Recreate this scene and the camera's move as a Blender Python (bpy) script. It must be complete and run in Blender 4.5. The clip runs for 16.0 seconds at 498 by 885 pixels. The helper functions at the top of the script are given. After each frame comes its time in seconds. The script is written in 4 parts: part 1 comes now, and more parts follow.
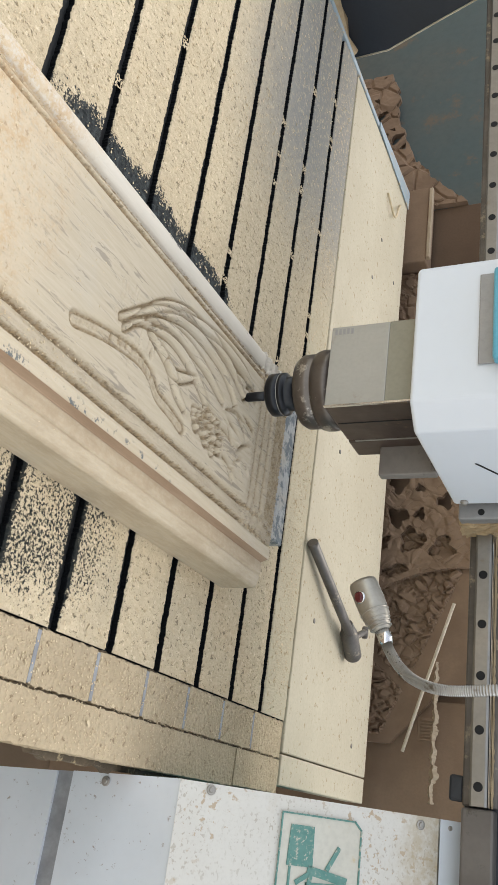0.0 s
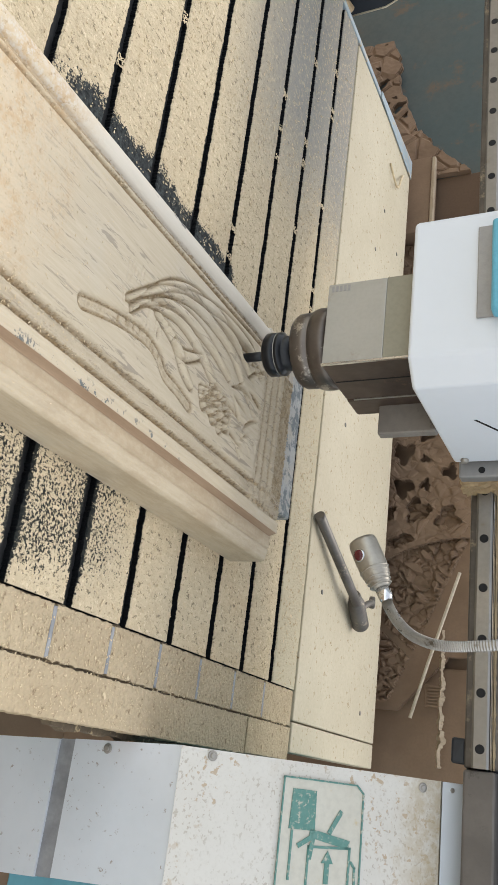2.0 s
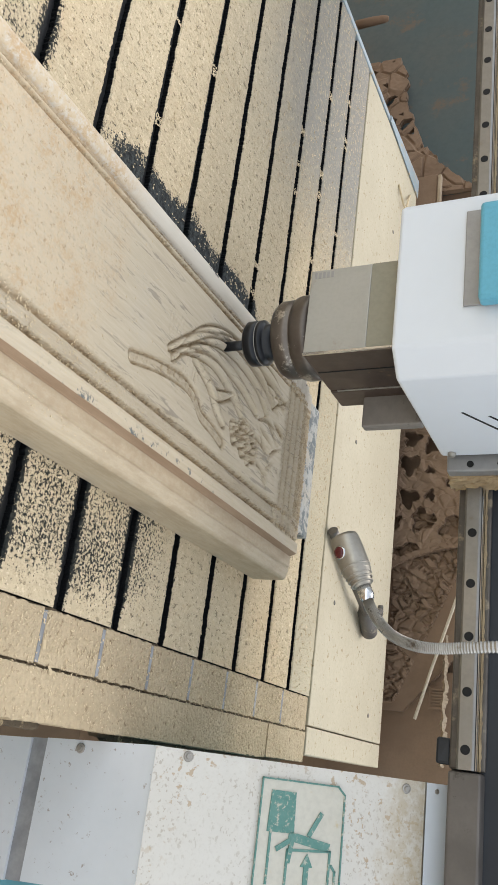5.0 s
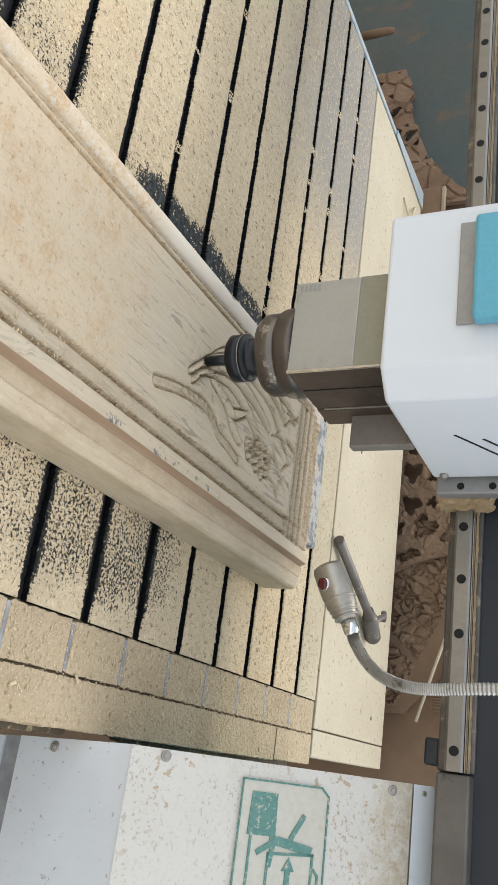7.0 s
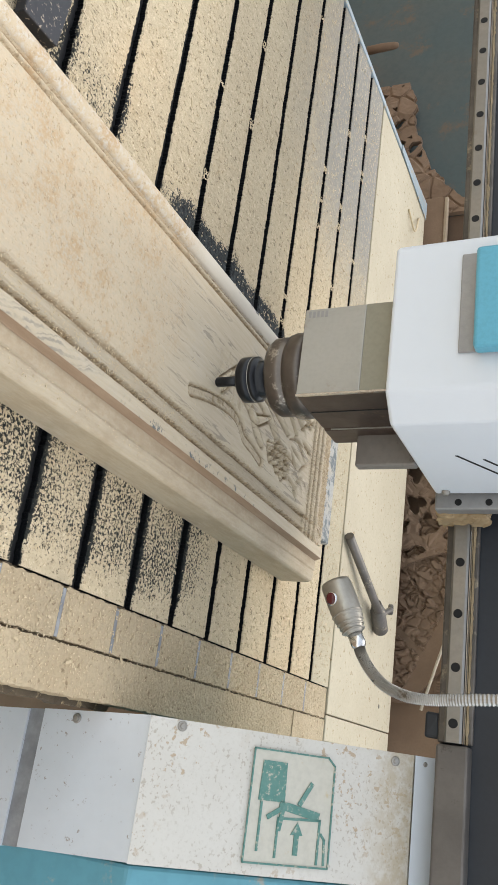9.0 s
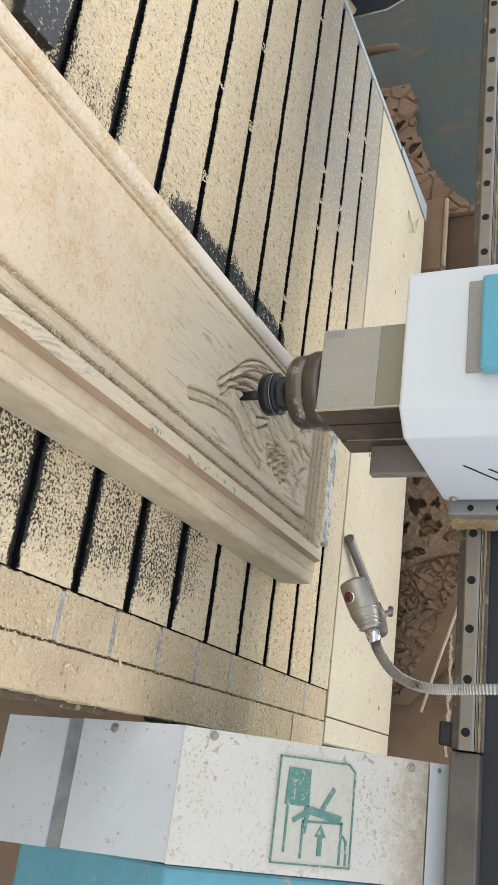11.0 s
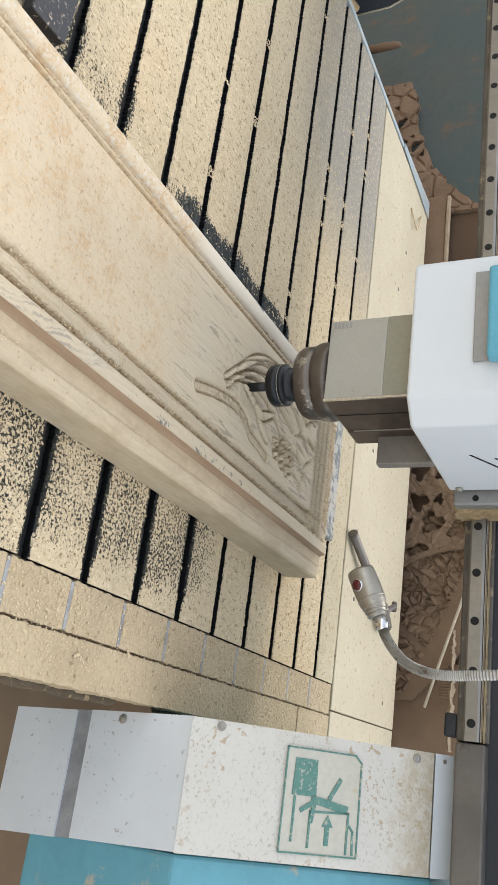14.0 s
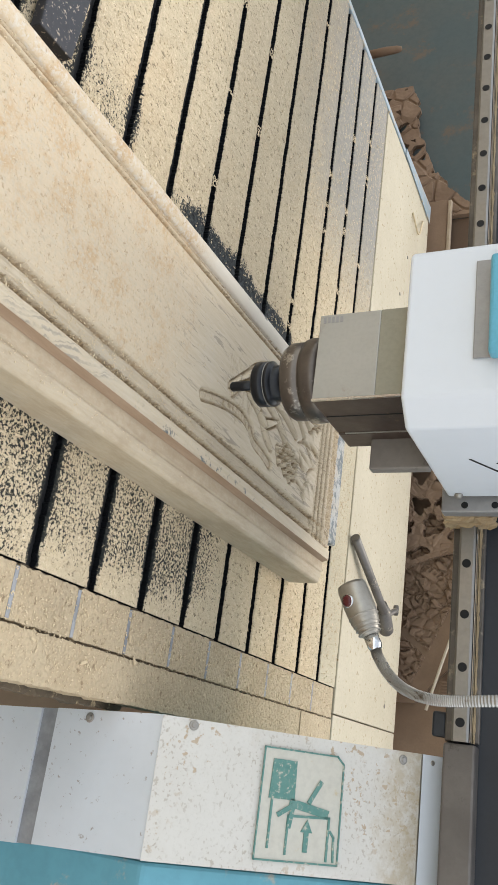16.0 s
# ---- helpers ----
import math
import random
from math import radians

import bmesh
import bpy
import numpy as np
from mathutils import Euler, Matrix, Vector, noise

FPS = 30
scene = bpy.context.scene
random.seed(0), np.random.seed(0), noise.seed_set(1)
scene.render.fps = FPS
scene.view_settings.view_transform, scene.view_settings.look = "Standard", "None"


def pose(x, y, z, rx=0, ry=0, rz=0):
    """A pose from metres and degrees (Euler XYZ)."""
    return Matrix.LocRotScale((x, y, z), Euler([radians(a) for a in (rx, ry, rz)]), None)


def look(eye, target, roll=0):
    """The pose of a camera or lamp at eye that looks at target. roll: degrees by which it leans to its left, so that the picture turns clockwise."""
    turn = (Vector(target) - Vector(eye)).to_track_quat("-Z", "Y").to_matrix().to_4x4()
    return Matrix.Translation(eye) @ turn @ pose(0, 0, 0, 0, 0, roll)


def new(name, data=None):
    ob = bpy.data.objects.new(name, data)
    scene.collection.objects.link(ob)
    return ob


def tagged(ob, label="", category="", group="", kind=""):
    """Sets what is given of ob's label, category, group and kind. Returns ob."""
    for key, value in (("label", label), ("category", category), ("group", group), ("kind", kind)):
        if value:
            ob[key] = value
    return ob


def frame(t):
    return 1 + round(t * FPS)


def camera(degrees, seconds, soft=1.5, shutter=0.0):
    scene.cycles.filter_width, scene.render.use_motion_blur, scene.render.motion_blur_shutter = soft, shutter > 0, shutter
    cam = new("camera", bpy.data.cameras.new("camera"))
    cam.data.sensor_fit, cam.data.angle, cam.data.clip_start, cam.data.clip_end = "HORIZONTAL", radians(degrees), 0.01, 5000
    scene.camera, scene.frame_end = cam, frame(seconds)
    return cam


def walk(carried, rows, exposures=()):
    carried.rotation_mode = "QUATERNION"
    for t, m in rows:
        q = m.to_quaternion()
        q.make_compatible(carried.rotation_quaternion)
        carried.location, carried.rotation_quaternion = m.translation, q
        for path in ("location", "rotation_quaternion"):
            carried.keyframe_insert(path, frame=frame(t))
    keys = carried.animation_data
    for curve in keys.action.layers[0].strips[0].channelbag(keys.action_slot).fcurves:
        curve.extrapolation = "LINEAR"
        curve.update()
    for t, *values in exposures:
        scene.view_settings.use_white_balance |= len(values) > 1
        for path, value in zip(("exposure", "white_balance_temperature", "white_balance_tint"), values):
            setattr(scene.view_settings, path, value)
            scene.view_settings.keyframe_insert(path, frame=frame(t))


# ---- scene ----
# the camera and its way
cam = camera(33.0, 16.0)
PATH = [
    (0, (0.124, -1.081, 0.479), (-0.669, 0.552, -0.36), 86.9),
    (0.5, (0.131, -1.071, 0.479), (-0.656, 0.564, -0.363), 86.9),
    (1, (0.132, -1.067, 0.479), (-0.626, 0.578, -0.369), 86.8),
    (1.5, (0.132, -1.076, 0.477), (-0.608, 0.575, -0.375), 86.8),
    (2, (0.124, -1.095, 0.482), (-0.605, 0.561, -0.37), 86.9),
    (2.5, (0.119, -1.117, 0.483), (-0.597, 0.546, -0.366), 87.2),
    (3, (0.117, -1.13, 0.483), (-0.591, 0.538, -0.364), 87.4),
    (3.5, (0.117, -1.136, 0.484), (-0.591, 0.531, -0.364), 87.4),
    (4, (0.116, -1.145, 0.483), (-0.592, 0.522, -0.365), 87.4),
    (6.5, (0.101, -1.242, 0.487), (-0.6, 0.432, -0.355), 88.0),
    (7, (0.104, -1.238, 0.484), (-0.596, 0.436, -0.358), 88.1),
    (7.5, (0.103, -1.247, 0.481), (-0.598, 0.426, -0.363), 88.1),
    (8, (0.108, -1.268, 0.482), (-0.591, 0.406, -0.36), 88.2),
    (8.5, (0.124, -1.295, 0.484), (-0.575, 0.378, -0.359), 88.1),
    (9, (0.133, -1.323, 0.494), (-0.566, 0.352, -0.347), 88.1),
    (11.5, (0.13, -1.322, 0.495), (-0.571, 0.351, -0.348), 88.0),
    (12, (0.13, -1.322, 0.494), (-0.572, 0.351, -0.349), 87.9),
    (12.5, (0.131, -1.319, 0.492), (-0.568, 0.354, -0.35), 88.1),
    (13, (0.133, -1.319, 0.491), (-0.566, 0.355, -0.351), 88.1),
    (13.5, (0.137, -1.324, 0.493), (-0.563, 0.35, -0.35), 88.0),
    (14, (0.141, -1.327, 0.491), (-0.559, 0.346, -0.352), 88.0),
    (14.5, (0.139, -1.329, 0.493), (-0.56, 0.344, -0.35), 88.1),
    (15, (0.137, -1.33, 0.492), (-0.563, 0.343, -0.351), 88.0),
    (15.5, (0.134, -1.331, 0.491), (-0.566, 0.342, -0.352), 88.0),
    (16, (0.136, -1.341, 0.492), (-0.563, 0.331, -0.352), 88.0),
]
walk(cam, [(t, look(eye, target, roll)) for t, eye, target, roll in PATH], [(0, 1.48, 6950, 8), (16, 1.53, 6950, 8)])


# ---- daylight ----
world = bpy.data.worlds.new("workshop_daylight")
scene.world = world
world.use_nodes = True
sky = world.node_tree.nodes.new("ShaderNodeTexSky")
sky.sky_type, sky.sun_disc = "NISHITA", False
sky.sun_elevation, sky.sun_rotation = radians(60), radians(-12)
back = world.node_tree.nodes["Background"]
back.inputs["Strength"].default_value = 0.15
haze = world.node_tree.nodes.new("ShaderNodeHueSaturation")
haze.inputs["Saturation"].default_value = 0.4
world.node_tree.links.new(sky.outputs[0], haze.inputs["Color"])
world.node_tree.links.new(haze.outputs[0], back.inputs["Color"])
sun = new("sun", bpy.data.lights.new("sun", "SUN"))
sun.data.energy, sun.data.angle, sun.data.color = 0.19, radians(8), (1.0, 0.98, 0.95)
sun.matrix_world = look((-0.21, 0.98, 1.73), (0, 0, 0))

# ---- materials ----


class Nodes:
    """A material's node tree, with short calls."""

    def __init__(self, name):
        self.mat = bpy.data.materials.new(name)
        self.mat.use_nodes = True
        self.t = self.mat.node_tree
        self.bsdf = self.t.nodes["Principled BSDF"]
        self.co = self.t.nodes.new("ShaderNodeTexCoord").outputs["Object"]

    def put(self, socket, value):
        if isinstance(value, bpy.types.NodeSocket):
            self.t.links.new(value, socket)
        elif isinstance(value, tuple) and len(value) == 3 and socket.type == "RGBA":
            socket.default_value = (*value, 1)
        else:
            socket.default_value = value

    def noise(self, scale, detail=4.0, rough=0.6, stretch=None, warp=0.0):
        n = self.t.nodes.new("ShaderNodeTexNoise")
        co = self.co
        if stretch:
            m = self.t.nodes.new("ShaderNodeMapping")
            m.inputs["Scale"].default_value = stretch
            self.put(m.inputs["Vector"], co)
            co = m.outputs[0]
        self.put(n.inputs["Vector"], co)
        n.inputs["Scale"].default_value = scale
        n.inputs["Detail"].default_value = detail
        n.inputs["Roughness"].default_value = rough
        n.inputs["Distortion"].default_value = warp
        return n.outputs["Fac"]

    def cells(self, scale, stretch=None):
        n = self.t.nodes.new("ShaderNodeTexVoronoi")
        co = self.co
        if stretch:
            m = self.t.nodes.new("ShaderNodeMapping")
            m.inputs["Scale"].default_value = stretch
            self.put(m.inputs["Vector"], co)
            co = m.outputs[0]
        self.put(n.inputs["Vector"], co)
        n.inputs["Scale"].default_value = scale
        return n

    def math(self, op, a, b=0.0, c=0.0):
        n = self.t.nodes.new("ShaderNodeMath")
        n.operation = op
        for s, v in zip(n.inputs, (a, b, c)):
            self.put(s, v)
        return n.outputs[0]

    def span(self, v, a, b, lo=0.0, hi=1.0):
        n = self.t.nodes.new("ShaderNodeMapRange")
        n.interpolation_type = "SMOOTHSTEP"
        for s, x in zip(n.inputs, (v, a, b, lo, hi)):
            self.put(s, x)
        return n.outputs[0]

    def mix(self, f, a, b):
        n = self.t.nodes.new("ShaderNodeMix")
        n.data_type = "RGBA"
        self.put(n.inputs[0], f)
        self.put(n.inputs[6], a)
        self.put(n.inputs[7], b)
        return n.outputs[2]

    def xyz(self):
        n = self.t.nodes.new("ShaderNodeSeparateXYZ")
        self.put(n.inputs[0], self.co)
        return n.outputs

    def bump(self, h, strength, distance):
        n = self.t.nodes.new("ShaderNodeBump")
        n.inputs["Strength"].default_value = strength
        n.inputs["Distance"].default_value = distance
        self.put(n.inputs["Height"], h)
        self.put(self.bsdf.inputs["Normal"], n.outputs[0])

    def done(self, colour, rough, metal=0.0):
        self.put(self.bsdf.inputs["Base Color"], colour)
        self.put(self.bsdf.inputs["Roughness"], rough)
        self.put(self.bsdf.inputs["Metallic"], metal)
        return self.mat


def surface(name, a, b, scale=8.0, rough=0.6, metal=0.0, grain=160.0, bump=0.25, depth=0.001, mottle=0.35, dirt=None, dirt_at=(0.58, 0.7), dirt_scale=14.0, stretch=None):
    """A plain stuff with two scales of variation, and dirt in patches."""
    n = Nodes(name)
    big, fine = n.noise(scale, 5, 0.6, stretch), n.noise(grain, 3, 0.6, stretch)
    c = n.mix(n.span(big, 0.3, 0.7), a, b)
    c = n.mix(n.span(fine, 0.35, 0.75, 0.0, mottle), c, tuple(0.72 * v for v in a))
    r = n.span(big, 0.3, 0.7, rough - 0.06, rough + 0.08)
    if dirt:
        c = n.mix(n.span(n.noise(dirt_scale, 8, 0.7), *dirt_at), c, dirt)
    n.bump(fine, bump, depth)
    return n.done(c, r, metal)


def dusty(name, under):
    """A black board under sawdust, blown clear along the workpiece and thinner at the far side; its sides are blackened
    to paint the slots' shade.
    """
    n = Nodes(name)
    x, y, z = n.xyz()
    chip = n.cells(260, (1, 0.55, 1))
    clump, fine, big = n.noise(300, 4, 0.7), n.noise(480, 3, 0.7), n.noise(5, 4, 0.6)
    tone = n.mix(n.span(big, 0.3, 0.7), (0.57, 0.47, 0.32), (0.51, 0.415, 0.28))
    tone = n.mix(n.span(n.noise(2.2, 3), 0.52, 0.68, 0.0, 0.55), tone, (0.66, 0.475, 0.285))
    tone = n.mix(n.span(chip.outputs["Color"], 0.1, 0.9, 0.0, 0.35), tone, (0.74, 0.62, 0.43))
    tone = n.mix(n.span(fine, 0.54, 0.70, 0.0, 0.5), tone, (0.30, 0.22, 0.13))
    tone = n.mix(n.span(n.noise(150, 5, 0.75, (1, 0.6, 1)), 0.575, 0.615, 0.0, 0.75), tone, (0.17, 0.135, 0.085))
    tone = n.mix(n.span(n.noise(130, 5, 0.75), 0.58, 0.63, 0.0, 0.6), tone, (0.78, 0.67, 0.48))
    brushed = n.math("MULTIPLY", n.span(y, -0.01, 0.012), n.span(x, -0.80, -0.55))
    tone = n.mix(brushed, tone, n.mix(n.span(n.noise(95, 8, 0.7), 0.57, 0.65), n.mix(n.span(big, 0.3, 0.7), (0.53, 0.465, 0.335), (0.48, 0.415, 0.295)), (0.34, 0.25, 0.14)))
    # swept strips beside the workpiece, speckled strips near the edge, thin dust far off
    wob = n.math("MULTIPLY_ADD", n.noise(14, 4, 0.7), 0.10, -0.05)
    yy, xx = n.math("ADD", y, wob), n.math("ADD", x, wob)
    a = n.math("MULTIPLY", n.span(xx, -0.53, -0.45), n.span(xx, -0.40, -0.38, 1, 0))
    a = n.math("MULTIPLY", a, n.math("MULTIPLY", n.span(yy, -0.70, -0.54), n.span(yy, -0.30, -0.22, 1, 0)))
    b = n.math("MULTIPLY", n.span(xx, 0.05, -0.05), n.math("MULTIPLY", n.span(x, -0.30, -0.29), n.span(yy, -0.32, -0.46, 0.5, 1.0)))
    b = n.math("MULTIPLY", b, n.span(yy, -0.28, -0.36))
    c = n.math("MULTIPLY", n.span(yy, -0.60, -0.80), n.span(xx, -0.66, -0.46))
    d = n.math("MULTIPLY", n.span(xx, -0.60, -0.92), n.span(yy, -0.46, -0.12))
    bare = n.math("MAXIMUM", a, n.math("MULTIPLY", b, n.span(n.noise(11, 3), 0.3, 0.7, 0.36, 0.43)))
    bare = n.math("MAXIMUM", bare, n.math("MULTIPLY", c, n.span(n.noise(13, 3), 0.3, 0.7, 0.30, 0.43)))
    slot_near = n.math("MULTIPLY", n.span(n.math("PINGPONG", y, 0.0945 / 2), 0.021, 0.006), n.span(n.noise(9, 4, 0.7), 0.40, 0.62, 0.02, 0.22))
    bare = n.math("ADD", bare, n.math("MULTIPLY", slot_near, n.math("MULTIPLY", n.span(xx, -0.85, -0.5, 0.2, 1.0), n.span(x, -0.30, -0.36))))
    rim_near = n.math("MULTIPLY", n.span(n.math("PINGPONG", y, 0.0945 / 2), 0.013, 0.006, 0.0, 0.2), n.math("MULTIPLY", n.span(x, -0.36, -0.30), n.span(yy, -0.30, -0.45)))
    bare = n.math("ADD", bare, rim_near)
    edge = n.math("ADD", bare, n.math("MULTIPLY_ADD", clump, 1.0, -0.62))
    clear = n.span(edge, 0.26, 0.34)
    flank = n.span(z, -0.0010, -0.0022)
    pale = n.math("MULTIPLY", d, n.span(n.noise(110, 5, 0.7), 0.27, 0.52))
    tone = n.mix(n.math("MULTIPLY", pale, 0.92), tone, n.mix(big, (0.25, 0.243, 0.222), under))
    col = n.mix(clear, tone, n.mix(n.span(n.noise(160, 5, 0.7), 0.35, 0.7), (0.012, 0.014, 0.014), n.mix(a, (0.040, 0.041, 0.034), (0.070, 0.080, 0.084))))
    # below the top the slat sides go near-black: painted slot shade
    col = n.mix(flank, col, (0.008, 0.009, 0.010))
    rough = n.span(clear, 0, 1, 0.95, 0.65)
    h = n.math("ADD", n.math("MULTIPLY", clump, 0.6), n.math("ADD", fine, n.math("MULTIPLY", chip.outputs["Distance"], -0.6)))
    n.bump(h, 0.45, 0.0028)
    n.put(n.bsdf.inputs["Specular IOR Level"], 0.12)
    return n.done(col, rough)


M = {
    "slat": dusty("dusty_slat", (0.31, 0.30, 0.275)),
    # near-black base stands in for shade inside slots, holes and slits
    "slot": surface("recess_shade_black", (0.004, 0.0045, 0.005), (0.009, 0.0095, 0.01), 20, 0.8, 0.0, dirt=(0.40, 0.30, 0.18), dirt_at=(0.66, 0.78), dirt_scale=60),
    "ledge": surface("dusted_edge_board", (0.54, 0.43, 0.28), (0.46, 0.36, 0.23), 9, 0.93, 0, 230, 0.9, 0.004, 0.55, dirt=(0.27, 0.195, 0.115), dirt_at=(0.57, 0.66), dirt_scale=120),
    "darkledge": surface("splintered_shade_board", (0.16, 0.12, 0.075), (0.09, 0.072, 0.05), 14, 0.92, 0, 180, 0.8, 0.003, 0.5, dirt=(0.42, 0.33, 0.20), dirt_at=(0.56, 0.66), dirt_scale=60),
    "cream": surface("cream_board", (0.53, 0.465, 0.335), (0.48, 0.415, 0.295), 5, 0.7, 0, 220, 0.2, 0.001, dirt=(0.32, 0.235, 0.13), dirt_at=(0.585, 0.65), dirt_scale=95),
    "alu": surface("dull_aluminium", (0.36, 0.37, 0.38), (0.24, 0.245, 0.255), 30, 0.65, 0.3, 200),
    "blue": surface("blue_paint", (0.13, 0.37, 0.45), (0.11, 0.32, 0.39), 6, 0.5, 0, 90, 0.15, 0.001, dirt=(0.42, 0.38, 0.30), dirt_at=(0.58, 0.7), dirt_scale=30),
    "tealpanel": surface("teal_plastic", (0.115, 0.41, 0.55), (0.105, 0.375, 0.51), 4, 0.45, 0, 300, 0.1, 0.0005),
    "bluewall": surface("grimy_blue_steel", (0.058, 0.088, 0.090), (0.088, 0.098, 0.088), 3.2, 0.55, 0, 70, 0.2, 0.001, dirt=(0.13, 0.095, 0.065), dirt_at=(0.54, 0.66), dirt_scale=9),
    "mdf": surface("brown_fibreboard", (0.27, 0.175, 0.11), (0.20, 0.128, 0.08), 6, 0.88, 0, 200, 0.3, 0.001),
    "mdfdark": surface("dark_fibreboard", (0.12, 0.072, 0.042), (0.09, 0.055, 0.034), 5, 0.9, 0, 180),
    "mdfedge": surface("pale_cut_edge", (0.46, 0.36, 0.25), (0.36, 0.27, 0.18), 20, 0.9, 0, 200),
    "black": surface("black_paint", (0.013, 0.017, 0.024), (0.02, 0.025, 0.034), 5, 0.5, 0, 160, 0.15, 0.0008, dirt=(0.05, 0.05, 0.05), dirt_at=(0.62, 0.8)),
    "white": surface("white_enamel", (0.69, 0.735, 0.785), (0.67, 0.715, 0.765), 3, 0.38, 0, 60, 0.03, 0.0003, 0.04, dirt=(0.45, 0.42, 0.38), dirt_at=(0.72, 0.75), dirt_scale=60),
    "grey": surface("grey_plate", (0.36, 0.36, 0.36), (0.31, 0.31, 0.31), 6, 0.45, 0.5, 160),
    "steel": surface("ground_steel", (0.41, 0.395, 0.365), (0.34, 0.32, 0.285), 7, 0.42, 0.6, 240, 0.1, 0.0005, dirt=(0.30, 0.25, 0.19), dirt_at=(0.60, 0.75), dirt_scale=18),
    "plate": surface("stained_ground_plate", (0.43, 0.425, 0.395), (0.36, 0.35, 0.315), 9, 0.45, 0.45, 240, 0.1, 0.0005, 0.2, dirt=(0.29, 0.225, 0.165), dirt_at=(0.56, 0.74), dirt_scale=16),
    "tape": surface("olive_tape", (0.27, 0.255, 0.195), (0.25, 0.24, 0.185), 8, 0.5, 0.1, 200),
    "rust": surface("browned_steel", (0.14, 0.105, 0.085), (0.085, 0.06, 0.05), 12, 0.45, 0.7, 150, 0.2, 0.0006, dirt=(0.24, 0.15, 0.09), dirt_at=(0.58, 0.68), dirt_scale=30),
    "nut": surface("black_oxide", (0.012, 0.013, 0.016), (0.02, 0.021, 0.024), 40, 0.34, 0.5, 300, 0.08, 0.0004),
    "rail": surface("rail_steel", (0.33, 0.32, 0.30), (0.27, 0.26, 0.24), 20, 0.36, 0.85, 180, 0.1, 0.0004, dirt=(0.26, 0.22, 0.17), dirt_at=(0.6, 0.75), dirt_scale=40),
    "polished": surface("polished_steel", (0.72, 0.73, 0.74), (0.62, 0.63, 0.64), 20, 0.16, 1.0, 200, 0.03, 0.0003),
    "darksteel": surface("worn_dark_steel", (0.16, 0.145, 0.13), (0.10, 0.09, 0.08), 18, 0.5, 0.6, 200, 0.3, 0.001, dirt=(0.34, 0.29, 0.22), dirt_at=(0.55, 0.68), dirt_scale=40),
    "green": surface("faded_green_print", (0.075, 0.215, 0.185), (0.12, 0.255, 0.22), 60, 0.55, 0, 250, 0.05, 0.0003, dirt=(0.44, 0.42, 0.34), dirt_at=(0.54, 0.64), dirt_scale=240),
    "label": surface("yellowed_label", (0.55, 0.53, 0.455), (0.51, 0.485, 0.41), 10, 0.5, 0, 140, 0.05, 0.0004, dirt=(0.50, 0.42, 0.28), dirt_at=(0.62, 0.7), dirt_scale=40),
    "lampmetal": surface("satin_nickel", (0.40, 0.375, 0.33), (0.31, 0.29, 0.25), 20, 0.40, 0.75, 260, 0.05, 0.0003, dirt=(0.34, 0.28, 0.2), dirt_at=(0.62, 0.74), dirt_scale=60),
    "red": surface("red_plastic", (0.10, 0.010, 0.012), (0.06, 0.007, 0.009), 60, 0.22),
    "neckmetal": surface("dulled_flexible_steel", (0.56, 0.54, 0.50), (0.44, 0.42, 0.38), 30, 0.32, 0.7, 260, 0.05, 0.0003, dirt=(0.22, 0.18, 0.13), dirt_at=(0.58, 0.72), dirt_scale=70),
    "dustcake": surface("caked_sawdust", (0.44, 0.33, 0.195), (0.32, 0.23, 0.13), 30, 0.95, 0, 260, 0.8, 0.003),
    "chips": surface("wood_chips", (0.66, 0.54, 0.36), (0.56, 0.44, 0.28), 60, 0.9),
    "floor": surface("dusty_floor", (0.34, 0.23, 0.14), (0.23, 0.155, 0.095), 3, 0.95, 0, 120, 0.4, 0.002),
    "painted": surface("scraped_grey_paint", (0.38, 0.38, 0.36), (0.46, 0.41, 0.33), 24, 0.7, 0, 200, 0.5, 0.002, dirt=(0.13, 0.15, 0.155), dirt_at=(0.47, 0.58), dirt_scale=60),
    "legwhite": surface("dulled_white_enamel", (0.67, 0.70, 0.725), (0.60, 0.63, 0.65), 7, 0.45, 0, 60, 0.03, 0.0003, 0.08, dirt=(0.36, 0.33, 0.30), dirt_at=(0.615, 0.67), dirt_scale=120),
    "flange": surface("browned_bright_steel", (0.145, 0.125, 0.11), (0.075, 0.06, 0.052), 16, 0.36, 0.75, 120, 0.1, 0.0005, dirt=(0.36, 0.33, 0.29), dirt_at=(0.56, 0.62), dirt_scale=26),
    "block": surface("grey_brown_steel", (0.25, 0.23, 0.21), (0.19, 0.172, 0.155), 12, 0.5, 0.3, 160, dirt=(0.10, 0.085, 0.07), dirt_at=(0.60, 0.70), dirt_scale=30),
    "endblock": surface("scuffed_grey_steel", (0.155, 0.142, 0.13), (0.115, 0.103, 0.092), 12, 0.5, 0.3, 160, dirt=(0.07, 0.06, 0.05), dirt_at=(0.60, 0.70), dirt_scale=30),
    "clampblack": surface("dusted_black_steel", (0.016, 0.017, 0.022), (0.03, 0.03, 0.035), 20, 0.5, 0.2, 160, 0.15, 0.0008, dirt=(0.36, 0.30, 0.22), dirt_at=(0.585, 0.63), dirt_scale=210),
    "rim": surface("scuffed_pale_blue", (0.31, 0.37, 0.40), (0.26, 0.32, 0.35), 8, 0.55, 0, 90, 0.2, 0.001, dirt=(0.40, 0.33, 0.23), dirt_at=(0.52, 0.62), dirt_scale=34),
    "paperedge": surface("torn_pale_strip", (0.62, 0.54, 0.42), (0.5, 0.42, 0.31), 30, 0.9),
}


